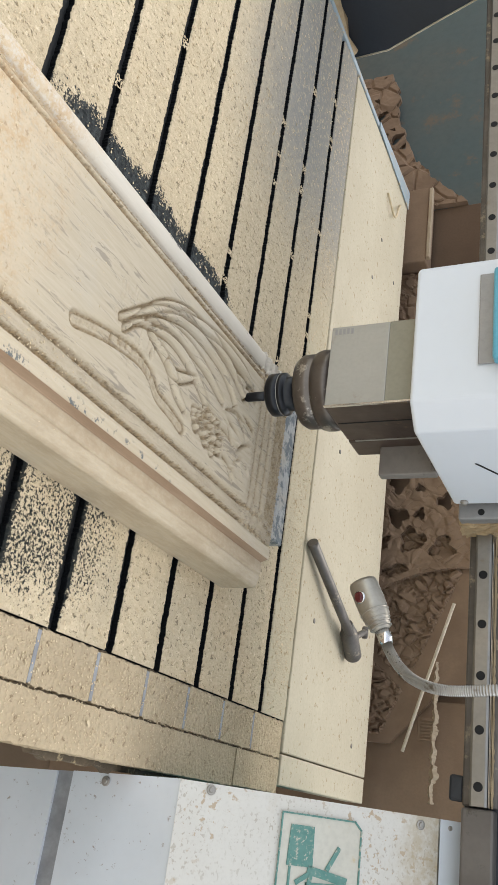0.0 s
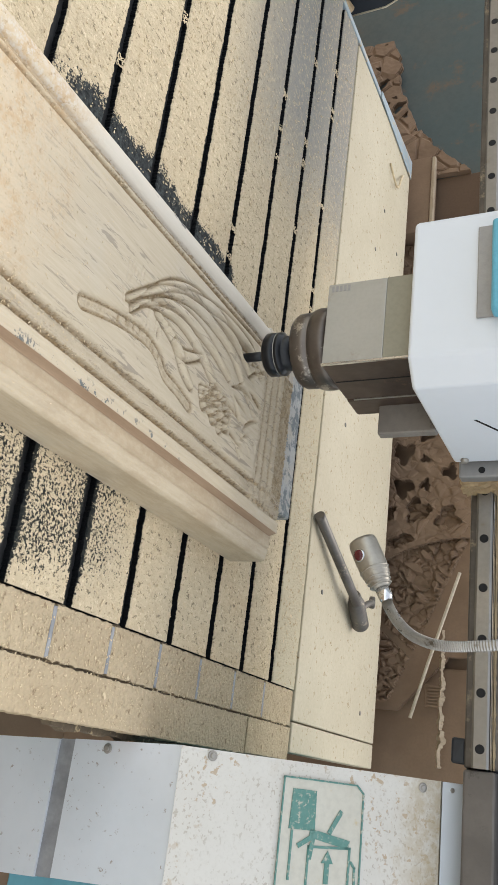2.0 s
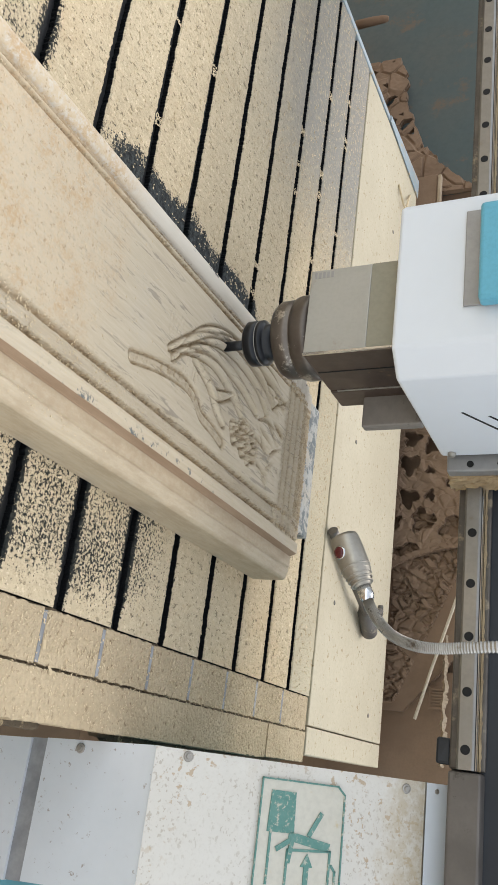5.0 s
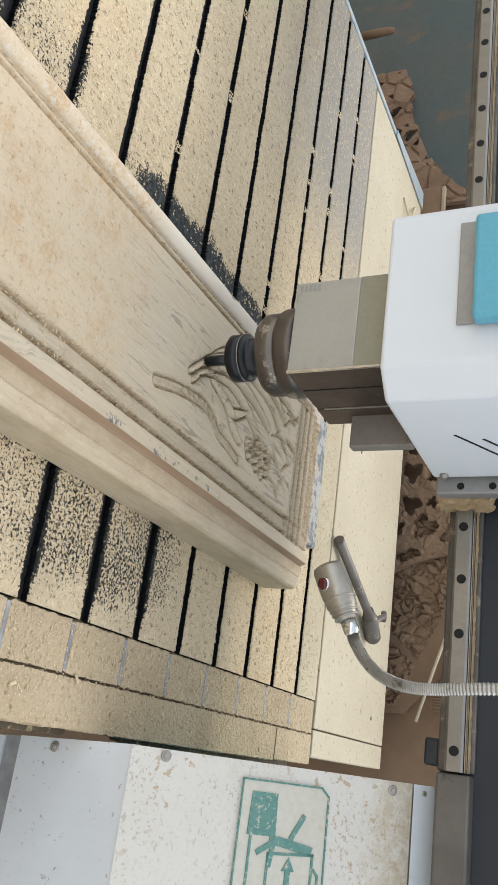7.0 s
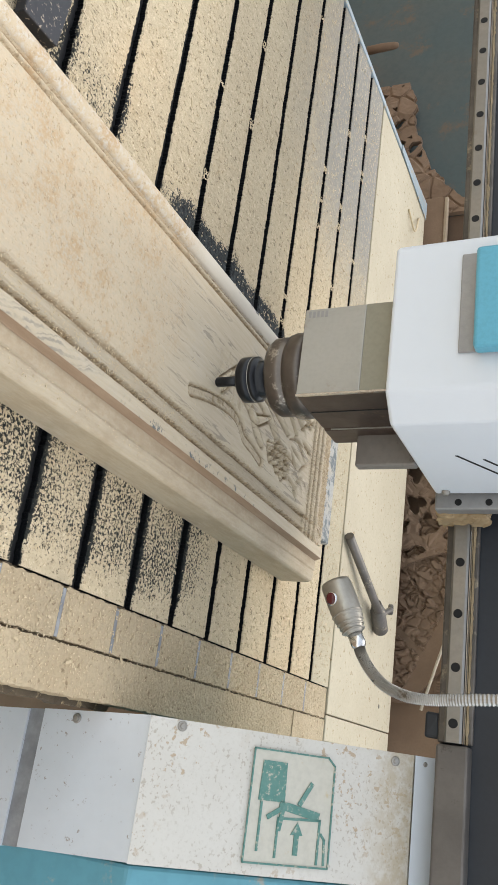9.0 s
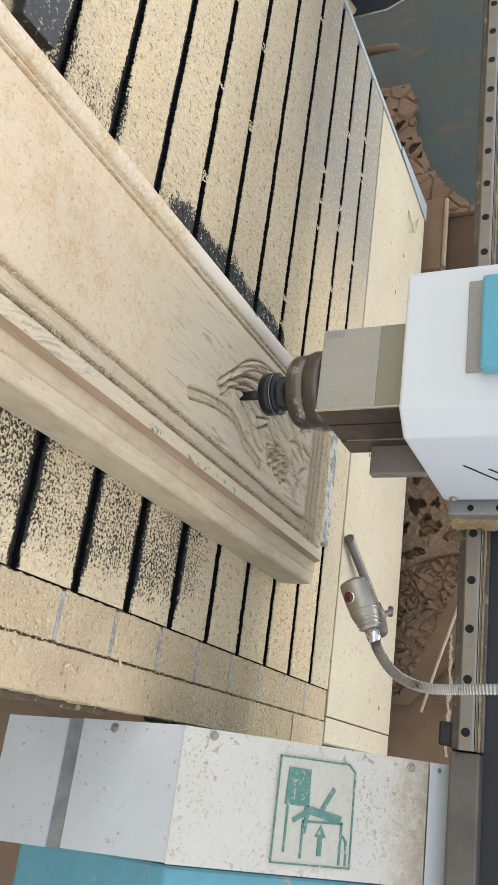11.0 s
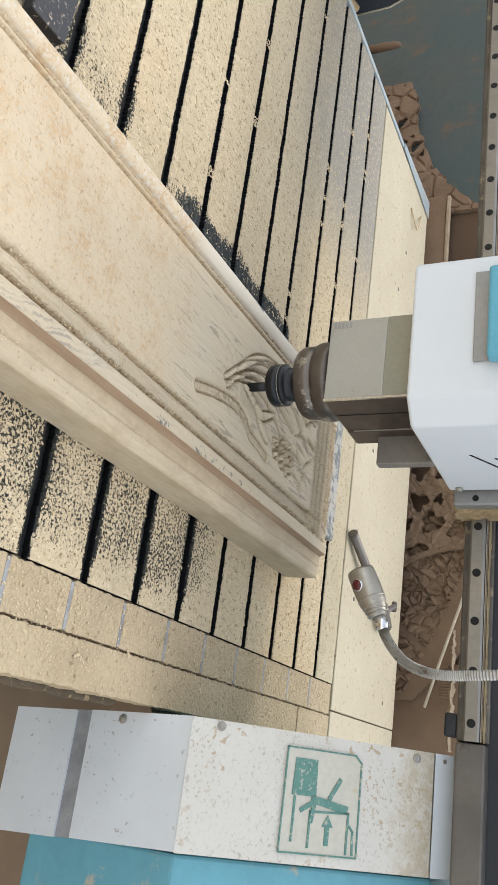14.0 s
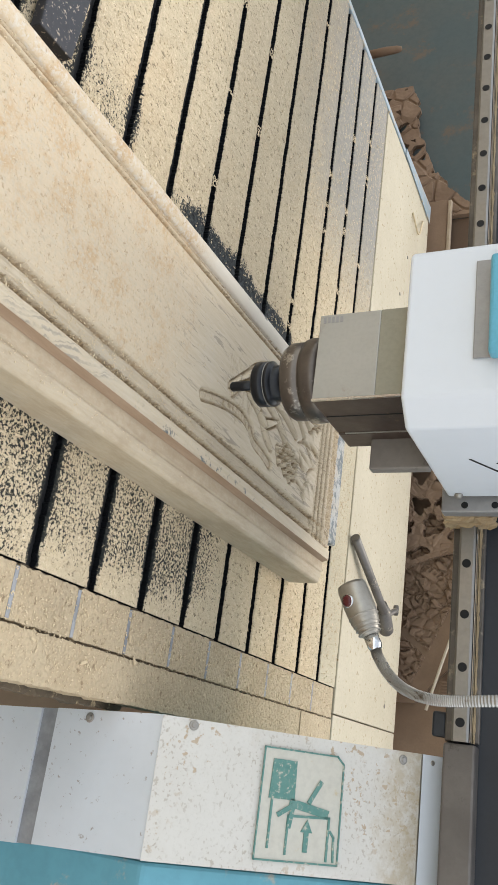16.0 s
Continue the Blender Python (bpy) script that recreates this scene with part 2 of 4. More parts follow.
def wood():
    """Pale planed timber with grain along y, greyer where it has been handled, orange dust near the camera's end."""
    n = Nodes("pale_timber")
    x, y, z = n.xyz()
    grain = n.noise(30, 6, 0.65, (9, 0.7, 9), 0.4)
    streak = n.noise(9, 5, 0.6, (7, 0.8, 7), 0.6)
    fine, big = n.noise(520, 3, 0.7), n.noise(7, 5, 0.6)
    c = n.mix(n.span(grain, 0.3, 0.7), (0.555, 0.465, 0.335), (0.495, 0.405, 0.28))
    c = n.mix(n.span(streak, 0.60, 0.72, 0.0, 0.35), c, (0.34, 0.27, 0.20))
    c = n.mix(n.span(big, 0.50, 0.68, 0.0, 0.35), c, (0.50, 0.45, 0.37))
    scratch = n.span(n.noise(16, 4, 0.7, (9, 0.9, 9), 0.8), 0.565, 0.63)
    c = n.mix(n.math("MULTIPLY", scratch, n.math("MULTIPLY", n.span(y, -0.80, -0.66, 0, 0.6), n.math("MULTIPLY", n.span(x, -0.36, -0.34), n.span(x, -0.175, -0.195)))), c, (0.22, 0.18, 0.14))
    sawn = n.span(n.noise(420, 4, 0.75), 0.55, 0.66, 0, 0.55)
    c = n.mix(n.math("MULTIPLY", sawn, n.span(x, -0.20, -0.17)), c, (0.58, 0.44, 0.26))
    rough_band = n.math("MULTIPLY", n.span(x, -0.156, -0.153), n.span(x, -0.137, -0.141))
    c = n.mix(n.math("MULTIPLY", rough_band, n.span(n.noise(140, 5, 0.75), 0.40, 0.60, 0.25, 0.8)), c, (0.47, 0.36, 0.235))
    # the bead and the fillet beside it: paler, with dark blots on the bead and crumbs along the cuts
    e = n.math("MULTIPLY_ADD", n.math("MINIMUM", n.math("ADD", y, 0.3), 0.0), 0.01714, n.math("ADD", x, 0.405))
    bead = n.span(e, 0.027, 0.023)
    # the paler tone paints the highlight along the lit bead
    c = n.mix(n.math("MULTIPLY", bead, 0.75), c, (0.62, 0.57, 0.49))
    blot = n.math("MULTIPLY", n.math("MULTIPLY", bead, n.span(y, -0.62, -0.52)), n.span(n.noise(60, 3, 0.6, (1, 0.5, 1)), 0.64, 0.67))
    c = n.mix(n.math("MULTIPLY", blot, n.span(e, 0.012, 0.006)), c, (0.035, 0.032, 0.035))
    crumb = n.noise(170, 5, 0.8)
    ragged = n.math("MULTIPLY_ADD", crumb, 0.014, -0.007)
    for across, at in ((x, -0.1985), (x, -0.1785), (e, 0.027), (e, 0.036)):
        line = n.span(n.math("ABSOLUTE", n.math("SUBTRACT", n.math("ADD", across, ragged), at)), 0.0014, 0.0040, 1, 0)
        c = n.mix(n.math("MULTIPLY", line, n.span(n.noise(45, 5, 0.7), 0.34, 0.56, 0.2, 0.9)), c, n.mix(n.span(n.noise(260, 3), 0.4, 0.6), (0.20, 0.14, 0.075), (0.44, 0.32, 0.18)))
    # the carved field turns browner with depth, in broken patches
    deep_cut = n.math("MULTIPLY", n.span(z, 0.0572, 0.0538), n.math("MULTIPLY", n.span(x, -0.374, -0.370), n.span(x, -0.206, -0.210)))
    deep_cut = n.math("MULTIPLY", deep_cut, n.span(n.noise(130, 5, 0.75), 0.36, 0.58, 0.25, 0.95))
    c = n.mix(deep_cut, c, n.mix(n.span(n.noise(300, 3), 0.4, 0.6), (0.27, 0.19, 0.10), (0.44, 0.335, 0.20)))
    c = n.mix(n.math("MULTIPLY", n.span(x, -0.1545, -0.152), n.span(n.noise(38, 6, 0.75, (1, 0.35, 1)), 0.40, 0.66, 0.12, 0.62)), c, (0.36, 0.265, 0.165))
    # flaked grey paint at the strip's edge, and burnished streaks across it
    strip = n.math("MULTIPLY", n.span(x, -0.1735, -0.172), n.span(x, -0.1555, -0.157))
    flake = n.math("MULTIPLY", n.span(n.noise(75, 4, 0.7), 0.57, 0.61), n.math("MULTIPLY", n.span(x, -0.172, -0.160, 0.0, 1.0), n.span(y, -0.76, -0.66)))
    c = n.mix(n.math("MULTIPLY", strip, n.math("MULTIPLY", flake, n.span(y, -0.38, -0.46))), c, (0.13, 0.135, 0.13))
    slant = n.math("MULTIPLY_ADD", x, 3.2, n.math("MULTIPLY", y, 1.0))
    streaks = n.t.nodes.new("ShaderNodeTexNoise")
    streaks.noise_dimensions = "1D"
    streaks.inputs["Scale"].default_value, streaks.inputs["Detail"].default_value = 85, 4
    n.put(streaks.inputs["W"], n.math("MULTIPLY_ADD", n.noise(30, 5, 0.75), 0.06, slant))
    rubbed = n.math("MULTIPLY", n.math("MULTIPLY", strip, n.span(streaks.outputs["Fac"], 0.48, 0.60)), n.math("MULTIPLY", n.span(y, -0.95, -0.90), n.span(y, -0.74, -0.80)))
    c = n.mix(n.math("MULTIPLY", rubbed, n.span(n.noise(60, 4), 0.35, 0.65, 0.1, 0.7)), c, (0.24, 0.215, 0.18))
    wob = n.math("MULTIPLY_ADD", n.noise(10, 5, 0.7), 0.24, -0.12)
    dust = n.math("MULTIPLY", n.span(n.math("ADD", y, wob), -0.62, -0.74), n.span(x, -0.18, -0.22))
    clump = n.noise(190, 6, 0.75)
    c = n.mix(n.math("MULTIPLY", dust, n.span(clump, 0.34, 0.56)), c, n.mix(n.span(n.noise(28, 6, 0.75), 0.44, 0.64), (0.57, 0.455, 0.31), (0.50, 0.345, 0.195)))
    c = n.mix(n.math("MULTIPLY", dust, n.span(n.noise(170, 5, 0.75), 0.56, 0.66, 0.0, 0.7)), c, (0.33, 0.22, 0.12))
    n.bump(n.math("ADD", grain, n.math("MULTIPLY", clump, dust)), 0.3, 0.0015)
    return n.done(c, 0.72)


def enamel():
    """White enamel, dulled and pitted, with tan stains that gather in patches."""
    n = Nodes("stained_white_enamel")
    big, grime = n.noise(6, 5, 0.65), n.noise(300, 3, 0.6)
    c = n.mix(n.span(big, 0.3, 0.7), (0.62, 0.60, 0.55), (0.565, 0.54, 0.485))
    c = n.mix(n.span(grime, 0.5, 0.75, 0.0, 0.2), c, (0.40, 0.37, 0.32))
    pits = n.math("MULTIPLY", n.span(n.noise(230, 4, 0.55, (1, 1.2, 1.2)), 0.585, 0.625), n.span(n.noise(12, 3), 0.38, 0.56, 0.08, 0.6))
    c = n.mix(pits, c, (0.34, 0.29, 0.22))
    spots = n.math("MULTIPLY", n.span(n.noise(120, 4, 0.6), 0.575, 0.63), n.span(n.noise(9, 3, 0.5), 0.44, 0.58, 0.0, 0.8))
    c = n.mix(spots, c, (0.40, 0.29, 0.175))
    c = n.mix(n.span(n.noise(8, 6, 0.7), 0.60, 0.74, 0.0, 0.4), c, (0.45, 0.36, 0.24))
    z = n.xyz()[2]
    soaked = n.math("MULTIPLY", n.span(n.math("MULTIPLY_ADD", n.noise(26, 5, 0.7), 0.05, z), 0.235, 0.268), n.span(n.noise(75, 5, 0.7), 0.36, 0.58, 0.15, 0.75))
    c = n.mix(soaked, c, (0.44, 0.365, 0.25))
    n.bump(n.math("MULTIPLY", pits, -1.0), 0.3, 0.0006)
    return n.done(c, n.span(big, 0.3, 0.7, 0.42, 0.58))


M["stained"] = enamel()
M["wood"] = wood()
M["redwood"] = surface("reddish_cut_timber", (0.36, 0.245, 0.155), (0.29, 0.19, 0.115), 12, 0.85, 0, 200, 0.3, 0.001, stretch=(6, 0.8, 6))

# ---- building helpers ----
HOME = {}


def thing(name, at, label, category, group="", kind=""):
    ob = new(name)
    ob.empty_display_size = 0.05
    ob.location = at
    HOME[ob.name] = Vector(at)
    return tagged(ob, label, category, group, kind)


def part(name, bm, material, parent, label=""):
    """Links a bmesh, given in the machine's space, as one mesh under a thing or a part."""
    home = HOME[parent.name] if parent else Vector((0, 0, 0))
    bmesh.ops.translate(bm, vec=-home, verts=bm.verts)
    me = bpy.data.meshes.new(name)
    bm.to_mesh(me)
    bm.free()
    me.materials.append(M[material])
    ob = new(name, me)
    ob.parent = parent
    HOME[ob.name] = home
    return tagged(ob, label)


def box(x0, x1, y0, y1, z0, z1, bevel=0.0, seg=2):
    bm = bmesh.new()
    bmesh.ops.create_cube(bm, size=1)
    for v in bm.verts:
        v.co = Vector(((x0 + x1) / 2 + v.co.x * (x1 - x0), (y0 + y1) / 2 + v.co.y * (y1 - y0), (z0 + z1) / 2 + v.co.z * (z1 - z0)))
    if bevel:
        bmesh.ops.bevel(bm, geom=list(bm.edges), offset=bevel, segments=seg, profile=0.5, affect="EDGES")
    return bm


def prism(poly, lo, hi, axis="z", bevel=0.0, seg=2):
    """A polygon drawn out along an axis; its two coordinates are the other two axes in order."""
    put = {"z": lambda a, b, h: (a, b, h), "x": lambda a, b, h: (h, a, b), "y": lambda a, b, h: (a, h, b)}[axis]
    bm = bmesh.new()
    low = [bm.verts.new(put(a, b, lo)) for a, b in poly]
    top = [bm.verts.new(put(a, b, hi)) for a, b in poly]
    bm.faces.new(low[::-1])
    bm.faces.new(top)
    for i in range(len(poly)):
        j = (i + 1) % len(poly)
        bm.faces.new((low[i], low[j], top[j], top[i]))
    bmesh.ops.recalc_face_normals(bm, faces=bm.faces)
    if bevel:
        bmesh.ops.bevel(bm, geom=list(bm.edges), offset=bevel, segments=seg, profile=0.5, affect="EDGES")
    return bm


def lathe(profile, base, way=(0, 0, 1), n=32, sides=None):
    """Turns (radius, height) pairs about an axis."""
    bm = bmesh.new()
    q = Vector(way).normalized().to_track_quat("Z", "Y")
    n = sides or n
    rings = []
    for r, h in profile:
        rings.append([bm.verts.new(Vector(base) + q @ Vector((r * math.cos(2 * math.pi * k / n), r * math.sin(2 * math.pi * k / n), h))) for k in range(n)])
    for a, b in zip(rings, rings[1:]):
        for k in range(n):
            f = bm.faces.new((a[k], a[(k + 1) % n], b[(k + 1) % n], b[k]))
            f.smooth = sides is None
    bm.faces.new(rings[0][::-1])
    bm.faces.new(rings[-1])
    bmesh.ops.recalc_face_normals(bm, faces=bm.faces)
    return bm


def spline(points, n):
    """A smooth line through the points."""
    pts = [Vector(p) for p in points]
    pts = [2 * pts[0] - pts[1]] + pts + [2 * pts[-1] - pts[-2]]
    out = []
    for i in range(1, len(pts) - 2):
        a, b, c, d = pts[i - 1:i + 3]
        for k in range(n):
            t = k / n
            out.append(0.5 * (2 * b + (c - a) * t + (2 * a - 5 * b + 4 * c - d) * t * t + (3 * b - a - 3 * c + d) * t ** 3))
    return out + [pts[-2]]


def tube(points, radius, n=10, ribs=0.0):
    bm = bmesh.new()
    rings, side = [], None
    for i, p in enumerate(points):
        d = (points[min(i + 1, len(points) - 1)] - points[max(i - 1, 0)]).normalized()
        side = d.orthogonal().normalized() if side is None else (side - side.dot(d) * d).normalized()
        up = d.cross(side)
        r = radius(i / (len(points) - 1)) if callable(radius) else radius
        r += ribs * (i % 2)
        rings.append([bm.verts.new(p + r * (math.cos(2 * math.pi * k / n) * side + math.sin(2 * math.pi * k / n) * up)) for k in range(n)])
    for a, b in zip(rings, rings[1:]):
        for k in range(n):
            bm.faces.new((a[k], a[(k + 1) % n], b[(k + 1) % n], b[k])).smooth = not ribs
    bm.faces.new(rings[0][::-1])
    bm.faces.new(rings[-1])
    bmesh.ops.recalc_face_normals(bm, faces=bm.faces)
    return bm


def join(*bms):
    out = bms[0]
    for b in bms[1:]:
        me = bpy.data.meshes.new("tmp")
        b.to_mesh(me)
        b.free()
        out.from_mesh(me)
        bpy.data.meshes.remove(me)
    return out


def rough_edge(bm, amount, scale=60.0, axes=(1, 1, 0)):
    for v in bm.verts:
        w = noise.noise_vector(v.co * scale) * amount
        v.co += Vector((w.x * axes[0], w.y * axes[1], w.z * axes[2]))
    return bm


def jagged(bm, cuts, amount=0.0016):
    """A long board with splintered sides: its edges along y are cut up and pushed about."""
    bmesh.ops.subdivide_edges(bm, edges=[e for e in bm.edges if abs(e.verts[0].co.y - e.verts[1].co.y) > 0.8 * (e.verts[0].co - e.verts[1].co).length > 0.01], cuts=cuts)
    for v in bm.verts:
        p = v.co
        v.co.x += amount * (noise.noise((p.x * 20, p.y * 110, 0)) + 0.9 * noise.noise((p.x * 20, p.y * 420, 4)))
    return bm


# ---- the bed ----
PITCH = 0.0945
bed = thing("router_bed", (0, 0, 0), "slotted router bed of dust-covered slats with dark T-slots", "machine bed")


def slat(y0, y1, x0=-1.262, x1=0.002):
    """One slat with a worn, wavering edge."""
    bm = bmesh.new()
    n = 760
    rows = []
    for i in range(n + 1):
        x = x0 + (x1 - x0) * i / n
        w = [0.0011 * noise.noise((x * 26, y0 * 9, 1.7)) + 0.0013 * noise.noise((x * 150, y0 * 9, 7.1)) + 0.0015 * noise.noise((x * 420, y0 * 9, 3.3)) for y0 in (y0, y1)]
        ya, yb = y0 + w[0], y1 + w[1]
        pts = [(ya, -0.028), (ya, -0.0014), (ya + 0.0018, 0), (ya + (yb - ya) * 0.33, 0.0005), (ya + (yb - ya) * 0.66, 0.0005), (yb - 0.0018, 0), (yb, -0.0014), (yb, -0.028)]
        rows.append([bm.verts.new((x, y, z)) for y, z in pts])
    for a, b in zip(rows, rows[1:]):
        for k in range(7):
            bm.faces.new((a[k], b[k], b[k + 1], a[k + 1]))
    bm.faces.new(rows[0])
    bm.faces.new(rows[-1][::-1])
    bmesh.ops.recalc_face_normals(bm, faces=bm.faces)
    return bm


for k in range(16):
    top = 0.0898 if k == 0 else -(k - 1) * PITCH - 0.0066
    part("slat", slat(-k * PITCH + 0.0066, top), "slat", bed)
# strips and floor carry the depth shade of the slots in their colour
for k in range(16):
    part("slot_shade_strip", box(-1.262, 0.001, -k * PITCH - 0.0125, -k * PITCH + 0.0125, -0.026, -0.0085), "slot", bed, "near-black strip standing in for the slot's shade")
part("slot_base", box(-1.262, 0.0055, -1.52, 0.088, -0.034, -0.026), "slot", bed, "channel floor below the slats, blackened for the slot shade")

# the edge strips past the cut lines
for k in range(16):
    top = 0.088 if k == 0 else -(k - 1) * PITCH - 0.0176
    part("edge_tile", jagged(box(0.0042, 0.0522, -k * PITCH - 0.0118, top, -0.03, -0.0015), 26), "ledge", bed)
    part("seam", box(0.0058, 0.051, -k * PITCH - 0.0172, -k * PITCH - 0.0122, -0.03, -0.0014), "alu", bed, "thin aluminium seam")
part("seam_bed", box(0.0012, 0.0990, -1.52, 0.088, -0.032, -0.0075), "darkledge", bed, "dark board under the seams")
part("edge_board", jagged(box(0.0552, 0.1, -1.52, -0.0585, -0.03, -0.001), 420), "ledge", bed, "dusty outer edge board")
part("corner_board", jagged(box(0.0552, 0.0985, -0.0555, 0.088, -0.03, -0.0005), 60), "ledge", bed, "dusty corner piece of the edge board")
# broken board, its dark colour holding the shade of the cavity here
bm = box(0.03, 0.106, -1.52, 0.08, -0.044, -0.033)
bmesh.ops.subdivide_edges(bm, edges=[e for e in bm.edges if abs(e.verts[0].co.y - e.verts[1].co.y) > 1], cuts=220)
for v in bm.verts:
    if v.co.x > 0.1:
        v.co.x += 0.004 * noise.noise((v.co.y * 40, 0, 0)) + 0.004 * noise.noise((v.co.y * 130, 0, 0)) - 0.02 * (-0.52 < v.co.y < -0.42) * (0.6 + 0.4 * noise.noise((v.co.y * 30, 3, 0)))
part("lower_board", bm, "darkledge", bed, "broken board under the edge, darkened for the cavity's shade")
part("cream_board", box(-1.256, 0.0445, 0.0905, 0.492, -0.03, 0.002, 0.002), "cream", bed, "speckled cream end board")
part("cream_strip", box(0.0465, 0.088, 0.0905, 0.492, -0.03, 0.0015, 0.002), "cream", bed, "cream strip along the edge")
for x, y in ((-1.024, 0.325), (-0.90, 0.285), (-0.985, 0.43), (-0.62, 0.33), (-0.47, 0.20), (-0.16, 0.16), (0.0, 0.40)):
    part("nail_head", lathe([(0.0042, -0.001), (0.0042, 0.0006), (0.002, 0.0009)], (x, y, 0.0021), n=12), "darksteel", bed)
part("side_rim", prism([(-1.276, 0.003), (-1.262, 0.003), (-1.262, -0.16), (-1.276, -0.16)], -1.52, 0.46, "y", 0.002), "rim", bed, "pale blue painted rim")
part("corner_plate", prism([(-1.276, 0.24), (-1.258, 0.24), (-1.24, 0.494), (-1.29, 0.494)], 0.0035, 0.0055), "rim", bed, "scuffed pale blue corner plate")
part("frame", box(-1.26, 0.02, -1.5, 0.46, -0.2, -0.052, 0.004), "blue", bed, "blue steel bed frame")
for x in (-1.2, -0.05):
    for y in (-1.42, 0.38):
        part("leg", box(x - 0.05, x + 0.05, y - 0.05, y + 0.05, -0.8, -0.2, 0.004), "blue", bed)
part("end_beam", box(-1.24, 0.02, 0.462, 0.49, -0.2, -0.032, 0.003), "mdfdark", bed)

# ---- floor and the wall behind ----
bm = bmesh.new()
bmesh.ops.create_grid(bm, x_segments=60, y_segments=60, size=30)
for v in bm.verts:
    v.co.z = -0.8
floor = part("floor", bm, "floor", None)
tagged(floor, "dusty brown workshop floor", "floor", kind="structure")
wall = part("wall_north", box(-3.2, 2.4, 0.68, 0.74, -0.8, 0.28, 0.003), "bluewall", None)
tagged(wall, "grimy blue steel sheet behind the bed", "wall", kind="structure")


# ---- offcuts leaning at the wall ----
def board(name, x0, x1, z0, z1, y, lean, keep, height, step, label, material="mdf", thick=0.012):
    """A fibreboard panel on a fine grid: keep() cuts it out, height() carves it."""
    nx, nz = int((x1 - x0) / step), int((z1 - z0) / step)
    bm = bmesh.new()
    grid = {}

    def vert(i, j, deep):
        if (i, j, deep) not in grid:
            x, z = x0 + i * step, z0 + j * step
            h = 0 if deep else height(x, z)
            grid[i, j, deep] = bm.verts.new((x, y + lean * (z - z0) + (thick if deep else -h), z))
        return grid[i, j, deep]

    solid = {(i, j) for i in range(nx) for j in range(nz) if keep(x0 + (i + 0.5) * step, z0 + (j + 0.5) * step)}
    for i, j in solid:
        bm.faces.new((vert(i, j, 0), vert(i + 1, j, 0), vert(i + 1, j + 1, 0), vert(i, j + 1, 0)))
        for di, dj, a, b in ((-1, 0, (0, 1), (0, 0)), (1, 0, (1, 0), (1, 1)), (0, -1, (0, 0), (1, 0)), (0, 1, (1, 1), (0, 1))):
            if (i + di, j + dj) not in solid:
                bm.faces.new((vert(i + a[0], j + a[1], 0), vert(i + a[0], j + a[1], 1), vert(i + b[0], j + b[1], 1), vert(i + b[0], j + b[1], 0)))
    ob = part(name, bm, material, None)
    return tagged(ob, label, "offcut", "offcuts behind the bed")


def veins(x, z, s, seed=0.0):
    """Distance-like field of branching cuts."""
    d, _ = noise.voronoi((x * s + seed, z * s, seed), distance_metric="DISTANCE", exponent=2.5)
    return d[1] - d[0]


def pick(x, z, s, seed):
    d, p = noise.voronoi((x * s + seed, z * s, seed))
    return noise.cell(p[0] * 7.3)


FAR_EDGE = [(-1.86, -0.115), (-1.80, -0.088), (-1.69, -0.085), (-1.60, -0.055), (-1.54, -0.032), (-1.44, 0.034), (-1.36, 0.12)]


def far_top(x):
    for (a, za), (b, zb) in zip(FAR_EDGE, FAR_EDGE[1:]):
        if a <= x <= b:
            return za + (zb - za) * (x - a) / (b - a) + 0.012 * noise.noise((x * 40, 0, 3))
    return -1


board("fretwork_offcut", -1.86, -1.36, -0.30, 0.14, 0.622, 0.05,
      lambda x, z: z < far_top(x) and not (x < -1.52 and veins(x, z, 22, 2.0) > 0.26 and pick(x, z, 22, 2.0) > -0.1),
      lambda x, z: 0.006 * min(1.0, max(0.0, (veins(x, z, 16, 5.0) - 0.03) * 14)) + 0.001 * noise.noise((x * 90, z * 90, 0)), 0.0028,
      "torn brown fibreboard fretwork offcut with cut-out leaves")
board("relief_offcut", -1.145, -0.93, -0.25, 0.14, 0.615, 0.04, lambda x, z: True,
      lambda x, z: 0.006 * min(1.0, max(0.0, (veins(x, z, 30, 9.0) - 0.08) * 9)), 0.005, "brown fibreboard offcut with carved leaf relief")


OPENINGS = [(-0.575, -0.002, 0.024), (-0.442, 0.034, 0.026), (-0.426, 0.098, 0.024), (-0.366, 0.004, 0.025), (-0.494, 0.000, 0.022), (-0.620, 0.046, 0.018), (-0.500, 0.048, 0.012), (-0.436, -0.028, 0.016), (-0.640, 0.000, 0.020), (-0.56, 0.045, 0.010), (-0.53, 0.10, 0.016), (-0.60, 0.11, 0.02), (-0.70, 0.03, 0.024), (-0.69, 0.10, 0.02), (-0.77, 0.06, 0.024), (-0.84, 0.03, 0.022), (-0.84, 0.11, 0.02), (-0.76, -0.01, 0.018)]


def lattice(x, z):
    """A ring's rim below, and leaf-shaped openings with ragged outlines in the sheet above it."""
    ring = math.hypot(x + 0.02, z - 0.16) - 0.365
    if ring < 0.0:
        return False
    for i, (cx, cz, r) in enumerate(OPENINGS):
        a, d = math.atan2(z - cz, x - cx), math.hypot(x - cx, z - cz)
        if d < r * (1 + 0.22 * math.cos(3 * a + 1.7 * i) + 0.12 * math.cos(5 * a + 2.9 * i)) + 0.003 * noise.noise((x * 90, z * 90, 0)):
            return ring < 0.012
    return True


